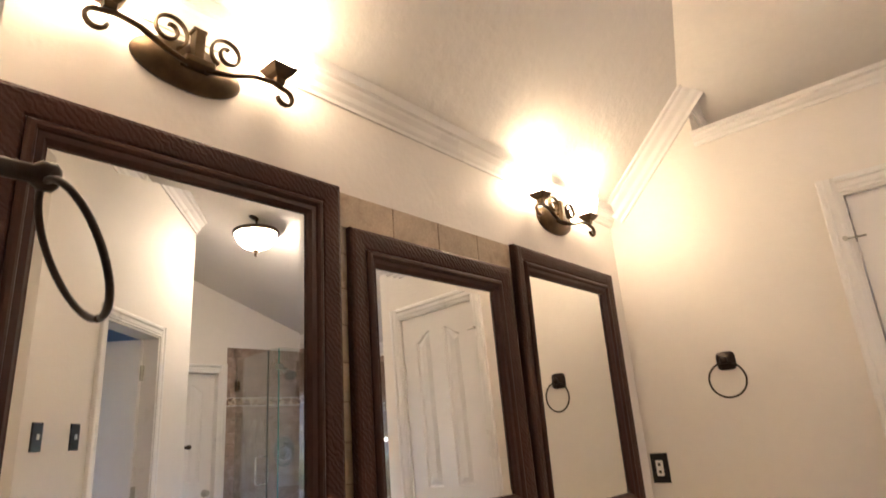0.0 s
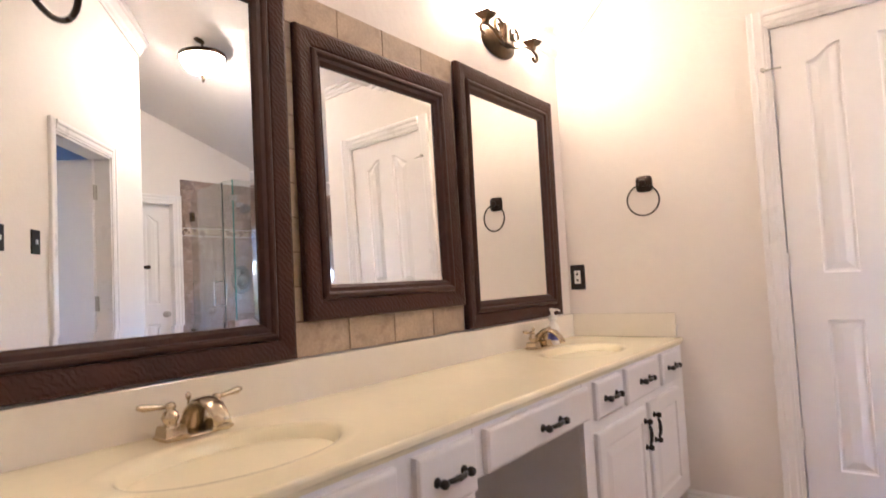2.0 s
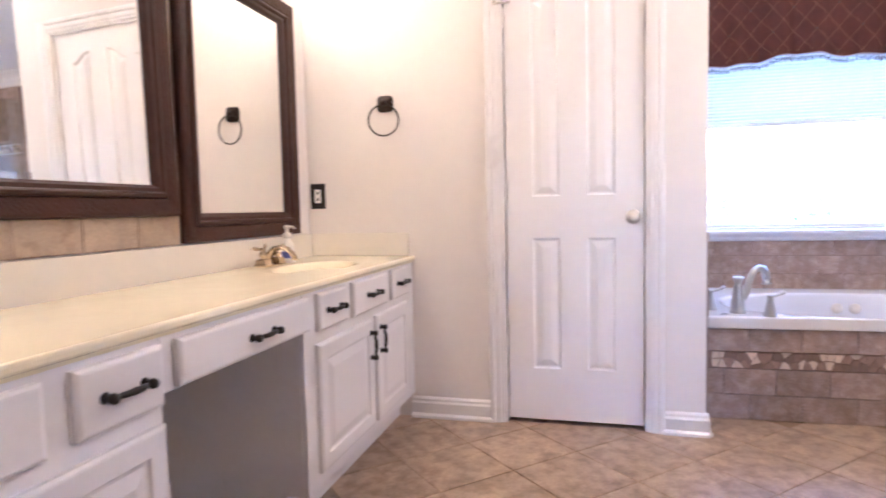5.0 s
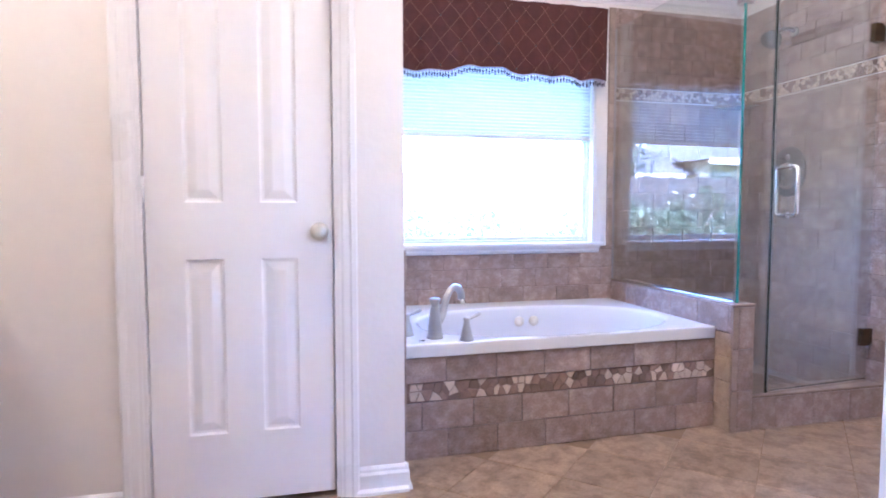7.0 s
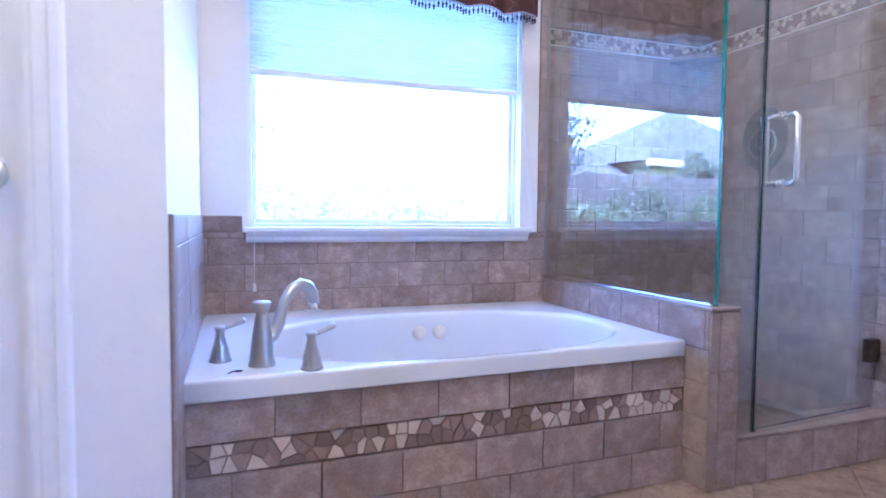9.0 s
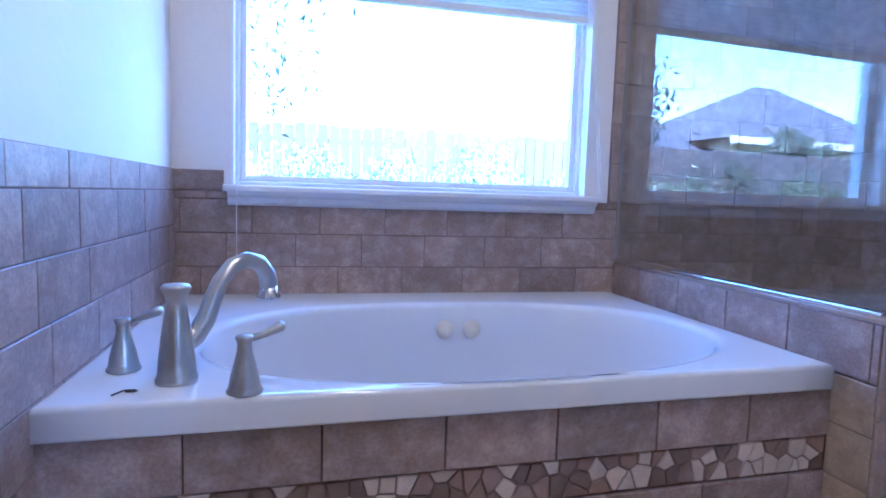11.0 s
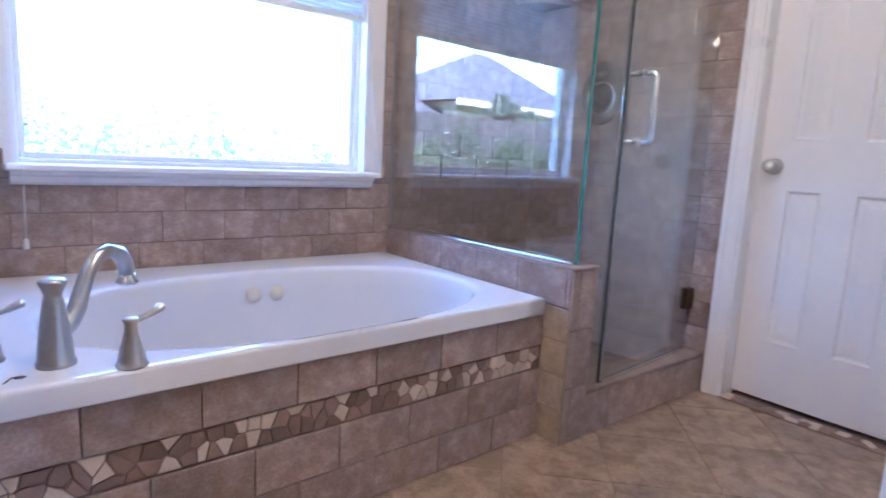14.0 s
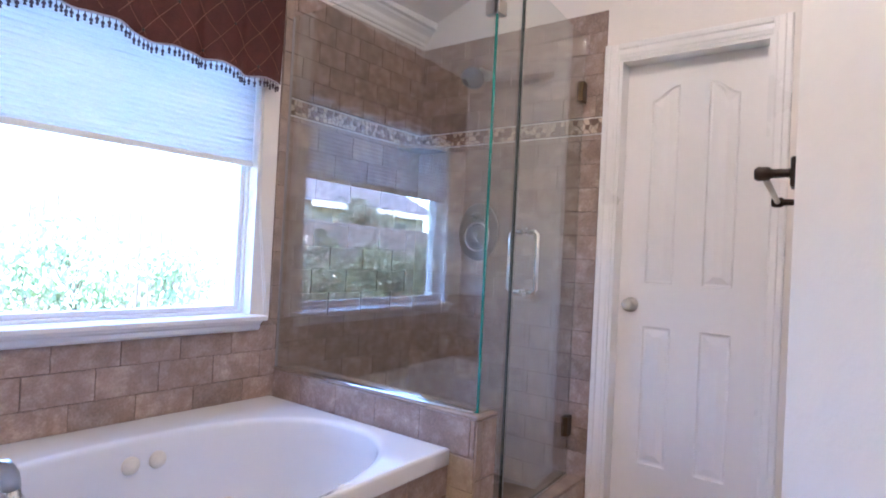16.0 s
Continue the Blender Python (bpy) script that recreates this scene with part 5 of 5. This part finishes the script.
for i, x in enumerate(xs):
    zb = val_bottom(x)
    bm = bmesh.new()
    drop = 0.022 + 0.006 * (i % 2) + rnd.uniform(-0.002, 0.002)
    y = val_y(x, zb) - 0.003
    lathe(bm, [(0.0018, 0), (0.0018, -drop + 0.012), (0.006, -drop + 0.008), (0.0068, -drop + 0.002), (0.0025, -drop - 0.002), (0.0055, -drop - 0.009), (0.0, -drop - 0.013)], (x, y, zb - 0.004), "z", 6)
    part("tassel", bm, FRINGE, val)
for k in range(6):
    for j in range(3):
        x, zz = VX0 + 0.055 + k * 0.234 + (0.117 if j % 2 else 0), 1.90 + j * 0.14
        if x < VX1 - 0.03:
            part("tuft", fill(lathe, [(0.006, 0.0), (0.005, -0.003), (0.0, -0.004)], (x, val_y(x, zz) - 0.001, zz), "y", 8), BLACK, val, "small dark stitched tuft")

# diagonal stitching over the valance
for lean in (-1, 1):
    for k in range(-2, 13):
        line = []
        for i in range(25):
            zz = 1.80 + 0.50 * i / 24
            x = VX0 + 0.055 + 0.117 * k + lean * (zz - 1.90) * 0.117 / 0.14
            if VX0 + 0.01 < x < VX1 - 0.01 and val_bottom(x) + 0.004 < zz < VTOP - 0.004:
                line.append((x, val_y(x, zz) - 0.0008, zz))
        if len(line) > 3:
            part("stitch_line", fill(tube, line, 0.0013, 4), STITCH, val)

# towel bar on the niche wall
bar = thing("towel_bar", (0, 0, 0), "dark bronze towel bar with two square plates", "towel bar")
bx0, bx1, bz = 0.105, 0.74, 1.380
bar.matrix_basis = pose(NX, NY, 0, 0, 0, 5.27)
for x in (bx0, bx1):
    part("back_plate", boxes((x - 0.034, x + 0.034, 0.0, 0.012, bz - 0.034, bz + 0.034, 0.005)), BRONZE, bar)
    part("post", fill(lathe, [(0.013, 0.010), (0.010, 0.02), (0.011, 0.05), (0.016, 0.056), (0.017, 0.078), (0.012, 0.086), (0.0, 0.087)], (x, 0, bz), "y", 14), BRONZE, bar)
part("rod", fill(tube, [(bx0, 0.068, bz), (bx1, 0.068, bz)], 0.008, 12), NICKEL, bar)

# ---- outside ----
GRASS = material("lawn", (0.07, 0.10, 0.03), 0.9, var=0.3, scale=2, fine=0.3)
FENCE = material("weathered_fence_wood", (0.085, 0.072, 0.066), 0.8, var=0.2, scale=3, fine=0.15, spread=0.15, stretch=(4, 4, 0.4))
LEAF = material("shrub_leaf", (0.060, 0.078, 0.045), 0.35, var=0.4, scale=6, spread=0.2)
LEAF2 = material("tree_leaf", (0.052, 0.064, 0.042), 0.45, var=0.4, scale=3, spread=0.2)
# the overexposed outdoor glare is put into this paler leaf colour
LEAF_GLARE = material("leaf_paled_for_glare", (0.29, 0.36, 0.22), 0.5, var=0.3, scale=6, spread=0.2)
BARK = material("bark", (0.24, 0.20, 0.17), 0.9, var=0.3, scale=12, bump=0.5, bump_scale=30)
ROOF = material("grey_shingle_roof", (0.075, 0.072, 0.08), 0.9, var=0.25, scale=6, fine=0.2)
SIDING = material("cream_siding", (0.62, 0.55, 0.42), 0.7, var=0.05)
FASCIA = material("white_fascia", (0.75, 0.74, 0.72), 0.6, var=0.03)
DARKG = material("dark_window_pane", (0.03, 0.04, 0.05), 0.05, var=0.02)
structure("ground", boxes((-300, 300, -300, 300, -0.40, -0.125)), GRASS, "green lawn reaching to the distance", "lawn")

FNY = WY + 6.0
fence = thing("wooden_fence", (0, FNY, -0.13), "weathered grey-brown dog-eared plank fence behind the shrubs", "fence")
pw = 0.14
for i in range(150):
    x = -14.0 + i * (pw + 0.006)
    h = 1.85 + random.Random(i).uniform(-0.02, 0.02)
    if i == 0:
        bm = bmesh.new()
        prism(bm, [(0, 0), (pw, 0), (pw, 1.82), (pw - 0.03, 1.85), (0.03, 1.85), (0, 1.82)], "y", 0, 0.018)
        fence_me = mesh_only(bm, "plank", FENCE)
    piece("plank", fence_me, fence, pose(x, 0, h - 1.85))
for z in (0.3, 1.0, 1.6):
    part("rail", boxes((-14.0, 7.9, 0.019, 0.06, z, z + 0.09)), FENCE, fence)


def leaf_cloud(name, at, label, category, spread, count, size, mat, trunk=None, seed=1, shell=0.5):
    """A crown of many small leaves in clumps, uneven, with gaps; with its stem or trunk."""
    rnd = random.Random(seed)
    r = thing(name, at, label, category)
    clumps = []
    for _ in range(26):
        a, b, c = rnd.gauss(0, 1), rnd.gauss(0, 1), rnd.gauss(0, 1)
        n = math.sqrt(a * a + b * b + c * c) or 1
        k = rnd.uniform(shell, 1)
        clumps.append((a / n * k * spread[0], b / n * k * spread[1], spread[3] + c / n * k * spread[2], rnd.uniform(0.6, 1.2)))
    verts, faces = [], []
    for _ in range(count):
        cx, cy, cz, s = rnd.choice(clumps)
        p = Vector((cx + rnd.gauss(0, 0.22) * s * spread[0], cy + rnd.gauss(0, 0.22) * s * spread[1], cz + rnd.gauss(0, 0.22) * s * spread[2]))
        if p.z < 0.03:
            continue
        m = Euler((rnd.uniform(0, 6), rnd.uniform(0, 6), rnd.uniform(0, 6))).to_matrix()
        l = size * rnd.uniform(0.6, 1.3)
        k = len(verts)
        for q in ((-l, 0, 0), (0, -l * 0.4, l * 0.1), (l, 0, 0), (0, l * 0.4, l * 0.1)):
            verts.append(tuple(p + m @ Vector(q)))
        faces.append((k, k + 1, k + 2, k + 3))
    me = bpy.data.meshes.new("crown")
    me.from_pydata(verts, [], faces)
    me.materials.append(mat)
    crown = new("crown", me)
    crown.parent = r
    bm = bmesh.new()
    th = trunk or 0.03
    tube(bm, [(0, 0, 0), (0.03, 0.02, spread[3] * 0.4), (-0.02, 0.04, spread[3])], [th, th * 0.8, th * 0.5], 8)
    for c in clumps[:9]:
        tube(bm, [(-0.01, 0.03, spread[3] * 0.55), (c[0] * 0.5, c[1] * 0.5, (spread[3] * 0.6 + c[2]) / 2 + 0.1), (c[0], c[1], c[2])], [th * 0.45, th * 0.3, th * 0.12], 6)
    part("trunk", bm, BARK, r)
    return r


# shrubs from the ninth on carry the glare in their leaf colour
for i in range(13):
    leaf_cloud("shrub", (-8.6 + i * 1.1, FNY - 0.9 + 0.2 * (i % 2), -0.13), "shrub in front of the fence, its leaf colour paled for outdoor glare" if i > 7 else "dense glossy green shrub in front of the fence", "shrub", (0.62, 0.45, 0.52 + 0.10 * (i % 3), 0.78 + 0.08 * (i % 2)), 3000, 0.045, LEAF_GLARE if i > 7 else LEAF, seed=60 + i)
for i, (x, y, sz, h) in enumerate(((-16.5, FNY + 3.6, 1.6, 3.2), (-3.2, FNY + 3.0, 1.5, 2.9), (-8.4, FNY + 2.6, 0.9, 2.0))):
    leaf_cloud("tree", (x, y, -0.13), "leafy tree with an open crown beyond the fence", "tree", (sz, sz, sz * 0.75, h), 3200, 0.09, LEAF2, trunk=0.12, seed=80 + i, shell=0.35)
leaf_cloud("tree", (0.35, WY + 4.3, -0.13), "slender tree with bare limbs near the window", "tree", (1.0, 0.8, 0.9, 2.5), 900, 0.045, LEAF2, trunk=0.06, seed=90, shell=0.5)

house = thing("neighbour_house", (-11.5, 14.5, 0.0), "neighbouring house with grey hip roofs and pale walls", "house")
part("wall", boxes((-3.0, 2.9, 0.3, 6, -0.5, 2.65), (2.9, 8.6, 1.3, 6, -0.5, 2.25)), SIDING, house)


def hip_roof(x0, x1, y0, y1, z, r0, r1, rz):
    bm = bmesh.new()
    b = [bm.verts.new(p) for p in ((x0, y0, z), (x1, y0, z), (x1, y1, z), (x0, y1, z))]
    t = [bm.verts.new((r, (y0 + y1) / 2, rz)) for r in (r0, r1)]
    for fc in ((b[0], b[1], t[1], t[0]), (b[1], b[2], t[1]), (b[2], b[3], t[0], t[1]), (b[3], b[0], t[0]), (b[0], b[3], b[2], b[1])):
        bm.faces.new(fc)
    return bm


part("roof", hip_roof(-3.6, 3.4, -0.2, 6.5, 2.6, -1.4, -0.6, 4.75), ROOF, house, "grey shingled hip roof")
part("roof", hip_roof(2.4, 9.2, 0.8, 6.5, 2.2, 4.4, 6.4, 3.85), ROOF, house, "lower grey hip roof")
part("fascia", boxes((-3.6, 3.4, -0.24, -0.2, 2.44, 2.62)), FASCIA, house)
part("fascia", boxes((3.4, 9.2, 0.76, 0.8, 2.04, 2.22)), FASCIA, house)
for x, y in ((-1.55, 0.3), (1.3, 0.3), (5.6, 1.3)):
    w = part("window", boxes((x - 0.34, x + 0.34, y - 0.03, y - 0.005, 1.2, 2.32 if y < 1 else 1.95)), FASCIA, house)
    part("pane", boxes((x - 0.28, x + 0.28, y - 0.036, y - 0.031, 1.26, 2.26 if y < 1 else 1.89)), DARKG, w)

# ---- floor tiles, laid diagonally ----
FS, FU, FV = 0.330, 0.10, 0.16
me = tile_mesh(FS - 0.004, FS - 0.004, 0.0055, FLOOR_TILE)
rnd = random.Random(4)
ca = math.sqrt(0.5)
for i in range(-14, 20):
    for j in range(-14, 20):
        u, v = FU + (i + 0.5) * FS, FV + (j + 0.5) * FS
        x, y = (u - v) * ca, (u + v) * ca
        if VX + 0.3 < x < EX - 0.02 and BY + 0.3 < y < 2.9 and (x - y < 0.45 or y > NY - 0.22) and not (y < 0.5 and x > PX0 + 0.1):
            piece("floor_tile", me, floor, pose(x, y, -0.0055 + rnd.uniform(-0.0004, 0.0004), rnd.uniform(-.05, .05), rnd.uniform(-.05, .05), 45 + rnd.choice((0, 90, 180, 270))))
